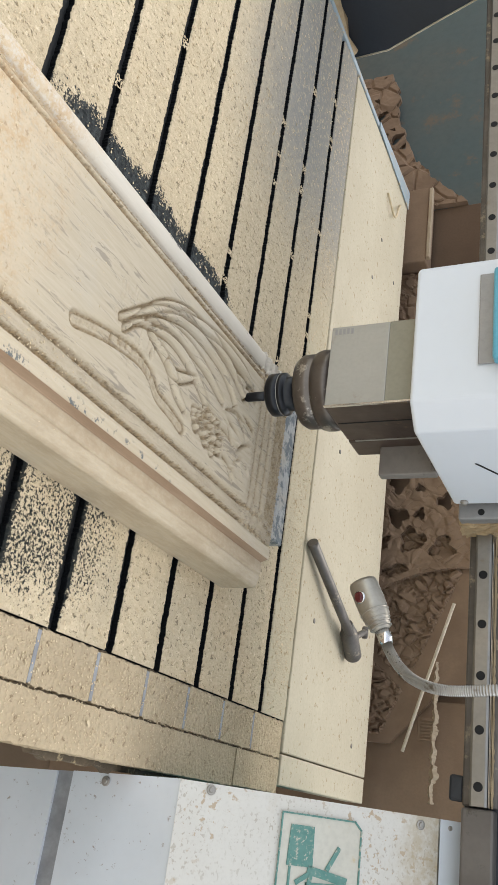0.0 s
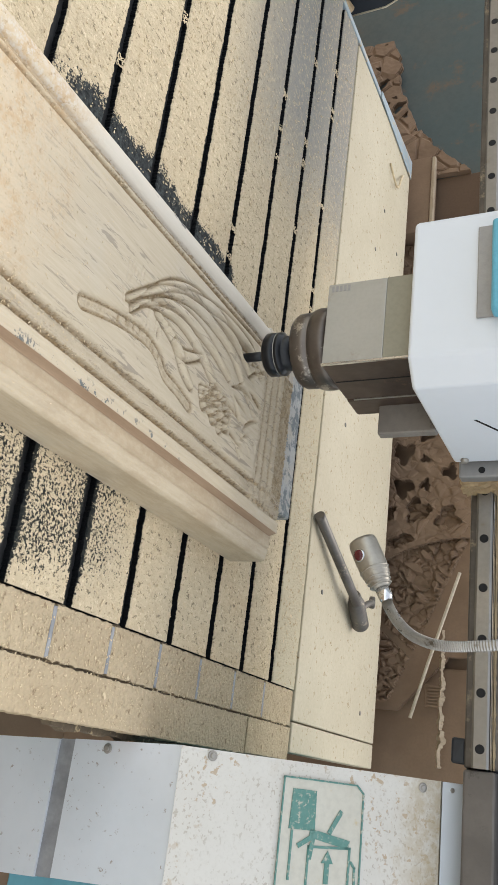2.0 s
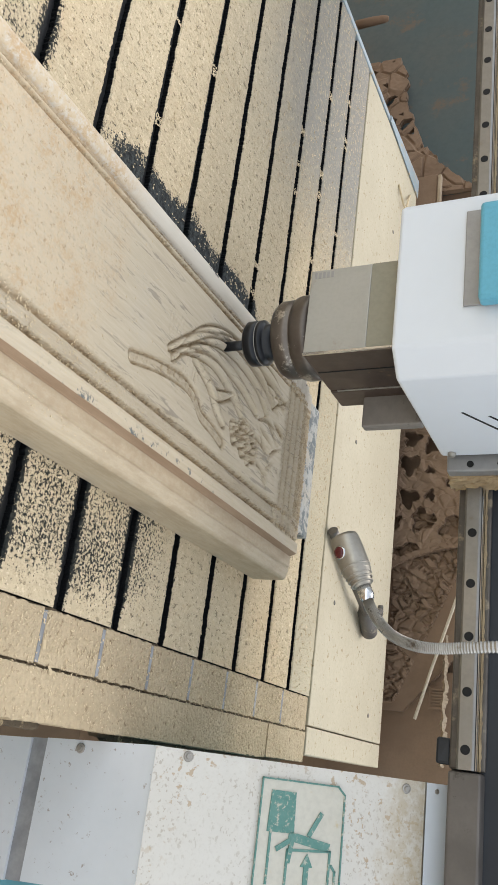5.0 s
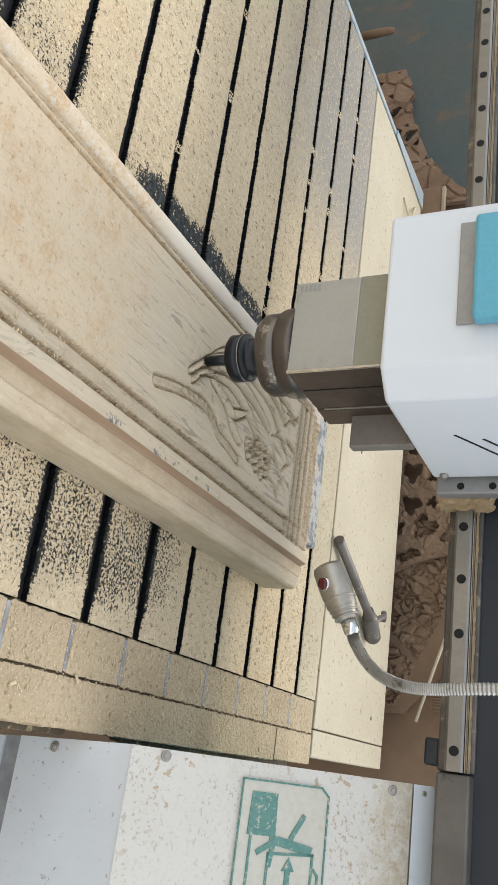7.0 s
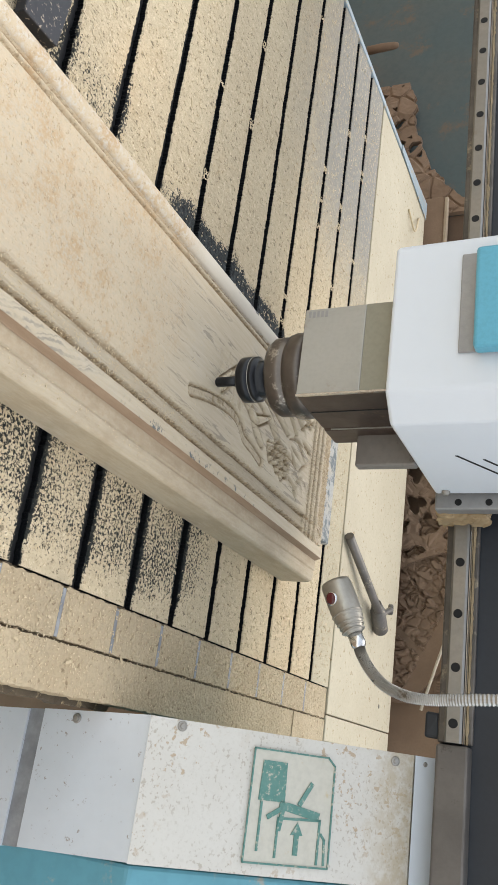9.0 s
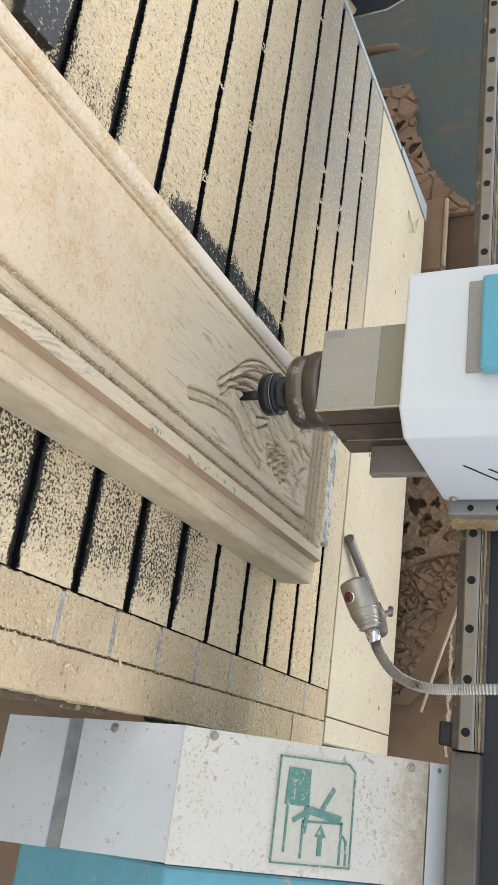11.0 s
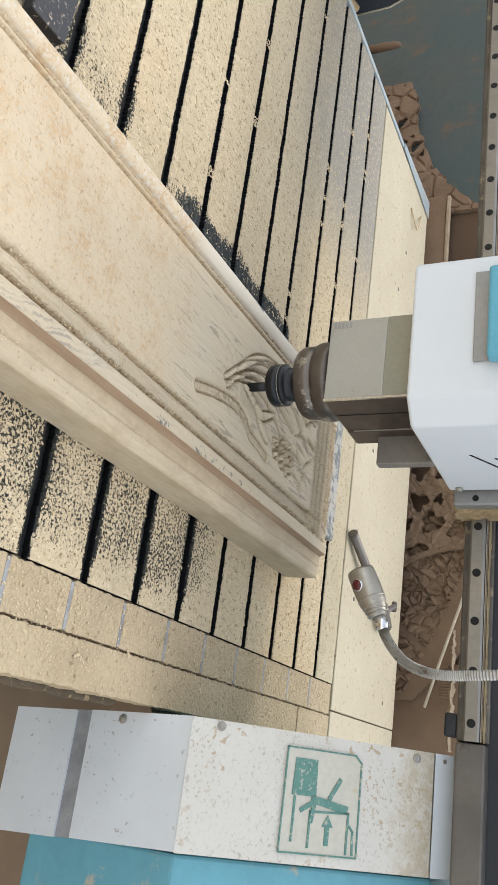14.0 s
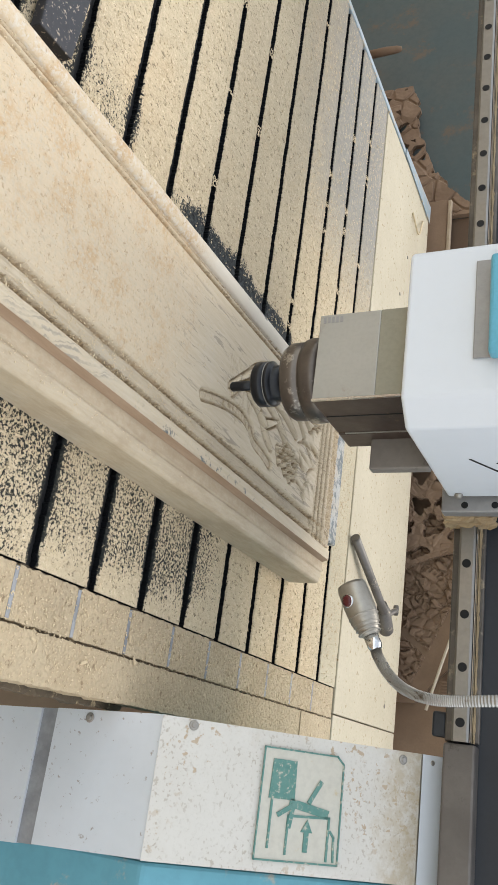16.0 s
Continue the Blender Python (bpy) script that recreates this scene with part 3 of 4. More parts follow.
def blades(x, z, turn, seed, wide=58.0, long=40.0):
    """Overlapping narrow blades lying one way: their height, and nothing in the cuts between them."""
    w = noise.noise_vector((x * 22, seed, z * 22)) * 0.012
    c, s = math.cos(turn), math.sin(turn)
    u, v = (x * c + z * s + w.x) * wide, (-x * s + z * c + w.z) * long
    d, p = noise.voronoi((u, v, seed))
    return min(1.0, (d[1] - d[0]) * 3.4) * (0.55 + 0.45 * noise.cell(p[0] * 5.1)) + 0.25 * (u - p[0].x)


def leafy(x, z):
    one, two = blades(x, z, 0.6, 1.0), blades(x, z, -0.7, 6.0, 60.0, 36.0)
    return max(one, two - 0.15)


board("lattice_offcut", -0.95, -0.28, -0.20, 0.16, 0.588, 0.05, lattice,
      lambda x, z: 0.0045 * leafy(x, z) + 0.003 * noise.noise((x * 40, z * 40, 3)), 0.0022,
      "brown fibreboard fretwork panel with leaf-shaped openings")


def foliage(x, z):
    rim = min(abs(x + 0.035), abs(z + 0.04 - 1.2 * max(0.0, x + 0.2)))
    plain = z - 0.075 > -(x + 0.24) * 0.45
    return 0.002 if rim < 0.012 or plain else 0.015 * leafy(x, z)


board("leaf_offcut", -0.46, -0.030, -0.26, 0.16, 0.612, 0.03, lambda x, z: z < 0.07 - (x + 0.10) * 0.9 or x < -0.14, foliage, 0.0024,
      "brown fibreboard panel carved with crowded leaves")


def leaning(name, x0, x1, z0, z1, y0, y1, label, material="mdf", tilt=0.0):
    bm = box(x0, x1, y0, y1, z0, z1, 0.002, 1)
    bmesh.ops.rotate(bm, cent=((x0 + x1) / 2, y0, z0), matrix=Matrix.Rotation(radians(tilt), 3, "Y"), verts=bm.verts)
    return tagged(part(name, bm, material, None), label, "offcut", "offcuts behind the bed")


leaning("box_offcut", -1.378, -1.150, -0.8, 0.030, 0.581, 0.640, "plain brown fibreboard box side standing on edge")
leaning("board_edge", -1.372, -1.156, 0.031, 0.041, 0.576, 0.590, "pale cut edge of a fibreboard", "mdfedge")
leaning("plain_board", -1.36, -0.90, -0.8, 0.20, 0.650, 0.664, "dark brown fibreboard sheet", "mdfdark")
leaning("tall_board", -0.90, 0.60, -0.8, 0.20, 0.660, 0.674, "plain brown fibreboard sheet")
leaning("low_board", -0.12, 0.55, -0.8, 0.20, 0.640, 0.652, "dusty brown fibreboard sheet")
bm = tube([Vector((-0.300, 0.57, 0.134)), Vector((-0.12, 0.571, 0.078)), Vector((-0.014, 0.572, 0.047))], 0.0038, 4)
tagged(part("batten", bm, "paperedge", None), "thin pale wooden batten leaning on the offcuts", "batten")


def torn_strip():
    """A torn edge of board: ragged on one side, layered on the other."""
    bm = bmesh.new()
    rows = []
    for i in range(121):
        x = -0.19 + 0.26 * i / 120
        mid = 0.098 + 0.006 * noise.noise((x * 30, 1, 0)) + 0.004 * noise.noise((x * 110, 1, 0))
        wide = 0.0025 + 0.012 * abs(noise.noise((x * 28, 5, 0))) + 0.005 * abs(noise.noise((x * 140, 5, 0)))
        rows.append([bm.verts.new((x, y, z)) for y, z in ((0.604, mid - wide), (0.596 + 0.004 * noise.noise((x * 90, 2, 2)), mid), (0.604, mid + wide), (0.612, mid))])
    for ra, rb in zip(rows, rows[1:]):
        for k in range(4):
            bm.faces.new((ra[k], rb[k], rb[(k + 1) % 4], ra[(k + 1) % 4]))
    bm.faces.new(rows[0][::-1])
    bm.faces.new(rows[-1])
    bmesh.ops.recalc_face_normals(bm, faces=bm.faces)
    return bm


tagged(part("torn_strip", torn_strip(), "mdfedge", None), "torn pale fibreboard strip standing among the offcuts", "offcut", "offcuts behind the bed")
ribbed = thing("ribbed_offcut", (-0.06, 0.60, 0.09), "small fibreboard offcut with carved parallel ribs", "offcut", "offcuts behind the bed")
part("backing", box(-0.082, -0.040, 0.6005, 0.606, 0.066, 0.100, 0.001, 1), "mdf", ribbed)
for k in range(7):
    part("rib", box(-0.080 + 0.006 * k, -0.0768 + 0.006 * k, 0.5975, 0.6003, 0.072, 0.098, 0.0008, 1), "mdf", ribbed)
bm = lathe([(0.004, 0), (0.012, 0.004), (0.0135, 0.05), (0.0105, 0.088), (0.007, 0.10), (0.003, 0.102)], (-1.948, 0.55, -0.233), (0.06, 0.0, 1), 9)
tagged(part("far_stick", rough_edge(bm, 0.003, 50, (1, 1, 1)), "mdf", None), "short reddish wooden stick behind the bed", "stick")

# ---- the workpiece ----
STEM = [(-0.229, -0.618), (-0.241, -0.573), (-0.248, -0.525), (-0.243, -0.496), (-0.23, -0.477), (-0.226, -0.45), (-0.22, -0.424)]
ARCS = [
    [(-0.269, -0.558), (-0.305, -0.512), (-0.327, -0.461), (-0.33, -0.409), (-0.322, -0.357), (-0.301, -0.32)],
    [(-0.283, -0.527), (-0.296, -0.475), (-0.289, -0.429), (-0.273, -0.393), (-0.257, -0.369)],
    [(-0.281, -0.51), (-0.27, -0.472), (-0.25, -0.447), (-0.24, -0.428)],
    [(-0.333, -0.463), (-0.35, -0.388), (-0.349, -0.312), (-0.33, -0.274)],
    [(-0.27, -0.472), (-0.265, -0.452), (-0.28, -0.419)],
    [(-0.262, -0.55), (-0.318, -0.50), (-0.342, -0.44), (-0.34, -0.36), (-0.318, -0.30)],
    [(-0.275, -0.54), (-0.30, -0.50), (-0.308, -0.45), (-0.303, -0.40), (-0.288, -0.35)],
]


def near_line(px, py, line):
    """Distance from the grid's points to a smooth line, and how far along it they lie."""
    pts = spline([(x, y, 0) for x, y in line], 10)
    best, along = np.full(px.shape, 9.0), np.zeros(px.shape)
    for i, (a, b) in enumerate(zip(pts, pts[1:])):
        dx, dy = b.x - a.x, b.y - a.y
        t = np.clip(((px - a.x) * dx + (py - a.y) * dy) / (dx * dx + dy * dy), 0, 1)
        d = np.hypot(px - a.x - t * dx, py - a.y - t * dy)
        along = np.where(d < best, (i + t) / (len(pts) - 1), along)
        best = np.minimum(best, d)
    return best, along


def workpiece():
    def outer(y):
        return -0.405 + 0.012 * np.clip((-0.3 - y) / 0.7, 0, 1)

    ys = np.concatenate([np.linspace(-1.75, -0.68, 150), np.linspace(-0.678, -0.20, 400), np.linspace(-0.198, -0.09, 70)])
    us = np.concatenate([np.linspace(0, 0.045, 40), np.linspace(0.0462, 0.24, 176), np.linspace(0.2415, 0.283, 56)])
    px = np.array([outer(ys) + u * (-0.122 - outer(ys)) / 0.283 for u in us]).T
    py = np.repeat(ys[:, None], len(us), 1)
    e = px - outer(ys)[:, None]
    z = np.full(px.shape, 0.0585)
    # rounded outer bead and a hollow beside it
    z = np.where(e < 0.024, 0.049 + 0.011 * np.sqrt(np.clip(1 - ((e - 0.012) / 0.0125) ** 2, 0, 1)), z)
    z -= 0.008 * np.exp(-((e - 0.027) / 0.0026) ** 2) + 0.006 * np.exp(-((e - 0.036) / 0.0022) ** 2)
    # two grooves and the flat strip, then the rebate and the outer stile
    for c, w, d in ((-0.1985, 0.0030, 0.009), (-0.1785, 0.0026, 0.009)):
        z -= d * np.exp(-((px - c) / w) ** 2)
    z = np.where((px > -0.194) & (px < -0.183), z - 0.0025, z)
    z = np.where((px > -0.1725) & (px < -0.158), 0.0595, z)
    z = np.where(px >= -0.158, 0.0595 - 0.0085 * np.clip((px + 0.158) / 0.003, 0, 1), z)
    z = np.where(px > -0.1395, 0.051 - 0.004 * np.clip((px + 0.1395) / 0.0145, 0, 1) - 0.0022 * np.exp(-((px + 0.1395) / 0.002) ** 2), z)
    z = np.where(px > -0.126, 0.0472 - 0.0042 * ((px + 0.126) / 0.004) ** 2, z)
    # carved leaves
    field = (px > -0.372) & (px < -0.209)
    cut = np.zeros(px.shape)
    fade = np.clip((py + 0.63) / 0.01, 0, 1) * np.clip((-0.215 - py) / 0.02, 0, 1)
    d, s = near_line(px, py - 0.009, STEM)
    cut -= 0.005 * np.exp(-((d - 0.0062) / 0.0017) ** 2) + 0.0025 * np.exp(-(d / 0.0045) ** 4)
    for line in ARCS:
        d, s = near_line(px, py - 0.009, line)
        wide = 0.0022 + 0.0032 * np.sin(np.pi * s)
        cut += 0.0025 * np.exp(-(d / wide) ** 2) - 0.0048 * np.exp(-((d - wide - 0.0016) / 0.0015) ** 2)
    rng = np.random.RandomState(4)
    for k in range(44):
        a, r = rng.uniform(0, 6.28), 0.040 * math.sqrt(rng.uniform(0, 1))
        cx, cy = -0.243 + 0.5 * r * math.cos(a) + 0.1 * r * math.sin(a), -0.358 + r * math.sin(a)
        d = np.hypot(px - cx, (py - cy) * 0.8)
        cut += 0.0022 * np.exp(-(d / 0.0032) ** 4) - 0.0042 * np.exp(-((d - 0.0052) / 0.0013) ** 2)
    for k in range(46):
        cx, cy, a, ln = rng.uniform(-0.345, -0.215), rng.uniform(-0.325, -0.225), rng.uniform(0.8, 2.3), rng.uniform(0.008, 0.02)
        dx, dy = px - cx, py - cy
        u, v = dx * math.cos(a) + dy * math.sin(a), -dx * math.sin(a) + dy * math.cos(a)
        cut += rng.choice([0.002, -0.005, -0.005]) * np.exp(-(u / ln) ** 2 - ((v + 6 * u * u) / 0.0022) ** 2)
    for k in range(60):
        cx, cy = rng.uniform(-0.31, -0.235), rng.uniform(-0.56, -0.48)
        cut -= 0.0016 * np.exp(-((px - cx) / 0.005) ** 2 - ((py - cy) / 0.0013) ** 2)
    z += np.where(field, np.clip(1.2 * cut, -0.0065, 0.003) * fade, 0)
    # mouldings across the end, the sunk tenon and the end bar
    cross = (px < -0.1735) & (py > -0.252)
    v = py + 0.252
    ends = 0.058 + 0.0012 * rng.uniform(-1, 1, px.shape)
    for at, deep in ((0.012, 0.005), (0.028, 0.006), (0.046, 0.006)):
        ends -= deep * np.exp(-((v - at) / 0.0028) ** 2)
    z = np.where(cross, ends - 0.006 * np.clip((v - 0.058) / 0.006, 0, 1) - 0.007 * np.clip((v - 0.085) / 0.005, 0, 1), z)
    # splinters along the cut lines
    z += 0.0009 * np.interp(rng.rand(*px.shape), [0, 1], [-1, 1]) * np.exp(-((px + 0.190) / 0.016) ** 2)
    nx, ny = len(us), len(ys)
    bm = bmesh.new()
    vs = [[bm.verts.new((px[j, i], py[j, i], z[j, i])) for i in range(nx)] for j in range(ny)]
    for j in range(ny - 1):
        for i in range(nx - 1):
            if py[j, i] > (-0.137 if px[j, i] < -0.186 else -0.168):
                continue
            bm.faces.new((vs[j][i], vs[j][i + 1], vs[j + 1][i + 1], vs[j + 1][i])).smooth = True
    for v in [v for v in bm.verts if not v.link_faces]:
        bm.verts.remove(v)
    rim = [e for e in bm.edges if e.is_boundary]
    made = bmesh.ops.extrude_edge_only(bm, edges=rim)["geom"]
    for v in made:
        if isinstance(v, bmesh.types.BMVert):
            v.co.z = 0.0005
    for f in bm.faces:
        if len(f.verts) == 4 and abs(f.normal.z) < 0.01:
            f.smooth = False
    bmesh.ops.recalc_face_normals(bm, faces=bm.faces)
    return bm


piece = thing("carved_panel_blank", (0, 0, 0), "pale timber door panel being carved, clamped on the bed", "workpiece")
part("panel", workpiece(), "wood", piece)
part("rebate_face", prism([(-0.1584, 0.0588), (-0.1556, 0.0508), (-0.1545, 0.0505), (-0.1535, 0.0516), (-0.1545, 0.0525), (-0.1574, 0.0601)], -1.75, -0.170, "y"), "redwood", piece, "reddish cut face of the rebate")
part("end_bar", rough_edge(box(-0.402, -0.200, -0.1355, -0.090, 0.0005, 0.041, 0.003), 0.0015), "painted", piece, "end bar with scraped grey-blue paint")

# ---- loose things on the bed ----
wr = thing("box_spanner", (-0.22, 0.22, 0.002), "worn dark steel box spanner lying on the cream board", "spanner")
a, b = Vector((-0.268, 0.094, 0.0112)), Vector((-0.166, 0.266, 0.0265))
part("shaft", tube([a, a.lerp(b, 0.04), a.lerp(b, 0.3), a.lerp(b, 0.7), b], lambda t: 0.0088 - 0.0008 * t, 14), "darksteel", wr)
part("socket", lathe([(0.0095, -0.016), (0.0125, 0), (0.0148, 0.006), (0.0148, 0.062), (0.0128, 0.066), (0.0105, 0.066), (0.0095, 0.055)], (-0.172, 0.272, 0.0215), (0.50, 0.86, -0.09), 6 * 4), "darksteel", wr)
part("bolt", tube(spline([(-0.165, 0.30, 0.02), (-0.18, 0.325, 0.03), (-0.185, 0.345, 0.028)], 4), 0.006, 8), "darksteel", wr)
part("bolt_head", lathe([(0.008, 0), (0.011, 0.002), (0.011, 0.009), (0.008, 0.011)], (-0.186, 0.345, 0.022), (0, 0.3, 1), 14), "darksteel", wr)

cl = thing("bar_clamp", (-0.52, -0.9, 0), "black steel clamp bar speckled with dust beside the workpiece", "clamp")
part("bar", prism([(-0.452, -0.925), (-0.456, -0.878), (-0.62, -0.868), (-0.62, -0.928)], 0.003, 0.016, "z", 0.0015), "clampblack", cl)
part("pad", box(-0.60, -0.50, -0.96, -0.93, 0.001, 0.014, 0.002), "mdf", cl, "brown packing block")
curl = tagged(part("wood_curl", tube(spline([(-1.16, 0.335, 0.004), (-1.12, 0.37, 0.012), (-1.165, 0.40, 0.01), (-1.20, 0.43, 0.004)], 8), 0.0025, 5), "chips", None), "thin curled wood shaving on the cream board", "shaving")


def chips(n, x0, x1, y0, y1, z, size, seed, on_panel=False, bridging=False):
    """Loose flakes and shavings."""
    rng = np.random.RandomState(seed)
    verts, faces = [], []
    for k in range(n):
        x, y = rng.uniform(x0, x1), rng.uniform(y0, y1)
        if -0.41 < x < -0.118 and y < -0.09 and not on_panel:
            continue
        if on_panel and rng.uniform(-0.74, -0.56) < y:
            continue
        if not on_panel and not bridging and x < 0.003 and abs((y / PITCH) - round(y / PITCH)) < 0.11 and y < 0.05:
            continue
        a, ln, wd = rng.uniform(0, 3.14), size * rng.uniform(0.5, 1.6), size * rng.uniform(0.25, 0.6)
        c, s, up = math.cos(a), math.sin(a), size * rng.uniform(0.05, 0.3)
        i = len(verts)
        for u, v, h in ((-ln, -wd, 0), (ln, -wd, up * 0.4), (ln * 0.8, wd, up), (-ln * 0.9, wd, up * 0.5)):
            verts.append((x + u * c - v * s, y + u * s + v * c, z + 0.0006 + h))
        verts.append((x, y, z - 0.0005))
        faces += [(i, i + 1, i + 2, i + 3), (i + 1, i, i + 4), (i + 3, i + 2, i + 4)]
    return verts, faces


verts, faces = [], []
for args in ((9000, -0.8, 0.0, -1.0, 0.08, 0.001, 0.0013, 1), (1700, -1.25, -0.7, -1.0, 0.08, 0.001, 0.0016, 2), (2600, 0.006, 0.098, -0.9, 0.08, -0.001, 0.0011, 3), (160, -1.2, 0.04, 0.1, 0.48, 0.002, 0.0014, 5), (200, -1.2, 0.09, -0.9, 0.05, 0.0005, 0.0030, 6), (1700, -0.368, -0.165, -1.05, -0.58, 0.0583, 0.0009, 7, True), (300, -0.152, -0.128, -1.0, -0.55, 0.0495, 0.0008, 8, True), (420, -0.203, -0.172, -1.0, -0.53, 0.0565, 0.0010, 9, True)):
    v, f = chips(*args)
    faces += [tuple(i + len(verts) for i in t) for t in f]
    verts += v
rng = np.random.RandomState(21)
for k in range(34):
    x, y = rng.uniform(-1.15, -0.45), -PITCH * rng.randint(0, 9)
    r = rng.uniform(0.003, 0.009)
    v, f = chips(int(2600 * r) + 12, x - r, x + r, y - 0.007, y + 0.007, -0.0006, 0.0015, 100 + k, False, True)
    faces += [tuple(i + len(verts) for i in t) for t in f]
    verts += v
me = bpy.data.meshes.new("sawdust")
me.from_pydata(verts, [], faces)
me.materials.append(M["chips"])
tagged(new("sawdust", me), "loose pale sawdust and chips over the slats", "sawdust", kind="stuff")

# ---- the gantry ----
gantry = thing("gantry", (0, 0, 0), "router gantry with dark beam, steel guide rail and white end covers", "gantry")
part("beam", box(-1.42, 0.30, -0.193, 0.0, 0.282, 0.47, 0.004), "black", gantry, "black painted beam")
part("beam_lip", box(-1.42, 0.088, -0.199, -0.1935, 0.281, 0.320, 0.002), "darksteel", gantry)


def rail():
    """Guide rail with waisted sides; near-black discs on its front paint the dark of the holes."""
    return prism([(-0.1998, 0.2915), (-0.2090, 0.294), (-0.2130, 0.2915), (-0.2190, 0.2925), (-0.2205, 0.295), (-0.2205, 0.309), (-0.2190, 0.3115), (-0.2130, 0.3125), (-0.2090, 0.310), (-0.1998, 0.3125)], -1.40, 0.088, "x")


rl = part("guide_rail", rail(), "rail", gantry, "worn steel guide rail with dark bolt holes")
for k in range(24):
    x = 0.068 - 0.0597 * k
    part("bolt_hole", join(lathe([(0.0052, 0), (0.0052, 0.0006)], (x, -0.2206, 0.302), (0, -1, 0), 16)), "slot", rl)
# added strip of brighter steel gives the rail its highlight
part("rail_glint", box(-1.40, 0.088, -0.2190, -0.2005, 0.3127, 0.3133), "polished", rl, "brighter steel strip added for the rail's glint")
bm = bmesh.new()
rows = []
for i in range(301):
    x = -1.40 + 1.488 * i / 300
    w = 0.0012 + 0.003 * abs(noise.noise((x * 90, 0, 2))) + 0.006 * max(0, noise.noise((x * 16, 3, 2))) ** 2
    rows.append([bm.verts.new((x, y, z)) for y, z in ((-0.2005, 0.3137), (-0.2005, 0.3137 + w), (-0.204 - w, 0.3140 + 0.3 * w), (-0.204 - w, 0.3137))])
for ra, rb in zip(rows, rows[1:]):
    for k in range(4):
        bm.faces.new((ra[k], rb[k], rb[(k + 1) % 4], ra[(k + 1) % 4]))
bmesh.ops.recalc_face_normals(bm, faces=bm.faces)
part("dust_ledge", bm, "dustcake", gantry, "sawdust caked above the rail")
part("end_tube", box(0.090, 0.30, -0.2190, -0.1935, 0.284, 0.319, 0.003), "endblock", gantry, "scuffed grey steel end block")


def fold(profile, x0, x1, thick, taper=0.0):
    """A folded sheet cover: (y, z) along its face, drawn across x."""
    bm = bmesh.new()
    rows = []
    for y, z in profile:
        rows.append([bm.verts.new((x, y + o, z)) for x, o in ((x0 - taper * (z - 0.05), 0), (x1 - taper * (z - 0.05), 0), (x1 - taper * (z - 0.05), thick), (x0 - taper * (z - 0.05), thick))])
    for a, b in zip(rows, rows[1:]):
        for k in range(4):
            bm.faces.new((a[k], a[(k + 1) % 4], b[(k + 1) % 4], b[k]))
    bm.faces.new(rows[0])
    bm.faces.new(rows[-1][::-1])
    bmesh.ops.recalc_face_normals(bm, faces=bm.faces)
    return bm


SLOPE = 1.07


def on_slope(z, lift=0.0):
    return (-0.42 + SLOPE * (z - 0.05) - lift * 0.68, z + lift * 0.73)


part("lower_flap", fold([(-0.424, -0.189), (-0.424, -0.1045)], 0.1055, 0.2395, 0.012, 0.05), "legwhite", gantry, "plain white lower flap")
part("flap_fold", fold([(-0.421, -0.1045), (-0.4215, -0.0855)], 0.105, 0.239, 0.01, 0.05), "alu", gantry, "grey fold between the covers")
part("lower_cover", fold([(-0.4225, -0.085), (-0.4225, 0.0455)], 0.1045, 0.2385, 0.012, 0.05), "legwhite", gantry, "plain white cover")
part("upper_cover", fold([on_slope(0.046), on_slope(0.2565)], 0.105, 0.2395, 0.02, 0.0), "stained", gantry, "stained white sloping cover")
part("top_cover", fold([on_slope(0.257, 0.002), on_slope(0.278, 0.002)], 0.105, 0.2395, 0.02, 0.0), "white", gantry, "clean white end strip")
part("end_frame", prism([(-0.40, -0.21), (-0.40, 0.030), (-0.165, 0.25), (-0.06, 0.275), (0.05, 0.275), (0.14, -0.21)], 0.124, 0.232, "x", 0.003), "blue", gantry, "blue end frame")
part("side_plate", prism([(-0.41, -0.148), (-0.41, 0.04), (-0.18, 0.255), (0.02, 0.255), (0.12, -0.19)], 0.2415, 0.40, "x", 0.004), "blue", gantry, "light blue side housing")


def slope_piece(poly, lift=0.0012):
    """A flat shape on the sloping cover, from (x, z) corners."""
    poly = [(0.121 + (x - 0.137) * 0.939, 0.125 + (z - 0.13) * 0.929) for x, z in poly]
    bm = bmesh.new()
    low = [bm.verts.new((x, *on_slope(z, lift - 0.0012))) for x, z in poly]
    top = [bm.verts.new((x, *on_slope(z, lift))) for x, z in poly]
    bm.faces.new(top)
    for i in range(len(poly)):
        j = (i + 1) % len(poly)
        bm.faces.new((low[i], low[j], top[j], top[i]))
    bmesh.ops.recalc_face_normals(bm, faces=bm.faces)
    return bm


def stroke(points, width):
    """A line of constant width through (x, z) points, as joined bars."""
    out = []
    for (xa, za), (xb, zb) in zip(points, points[1:]):
        ya, yb = za * math.hypot(1, SLOPE), zb * math.hypot(1, SLOPE)
        d = Vector((xb - xa, yb - ya)).normalized() * width / 2
        n = Vector((-d.y, d.x))
        k = math.hypot(1, SLOPE)
        out.append([(xa + n.x - d.x, (ya + n.y - d.y) / k), (xb + n.x + d.x, (yb + n.y + d.y) / k), (xb - n.x + d.x, (yb - n.y + d.y) / k), (xa - n.x - d.x, (ya - n.y - d.y) / k)])
    return out


sign = part("warning_label", slope_piece([(0.137, 0.130), (0.137, 0.193), (0.145, 0.199), (0.250, 0.200), (0.251, 0.130)], 0.0014), "label", gantry, "yellowed warning label with green shapes")
bars = []
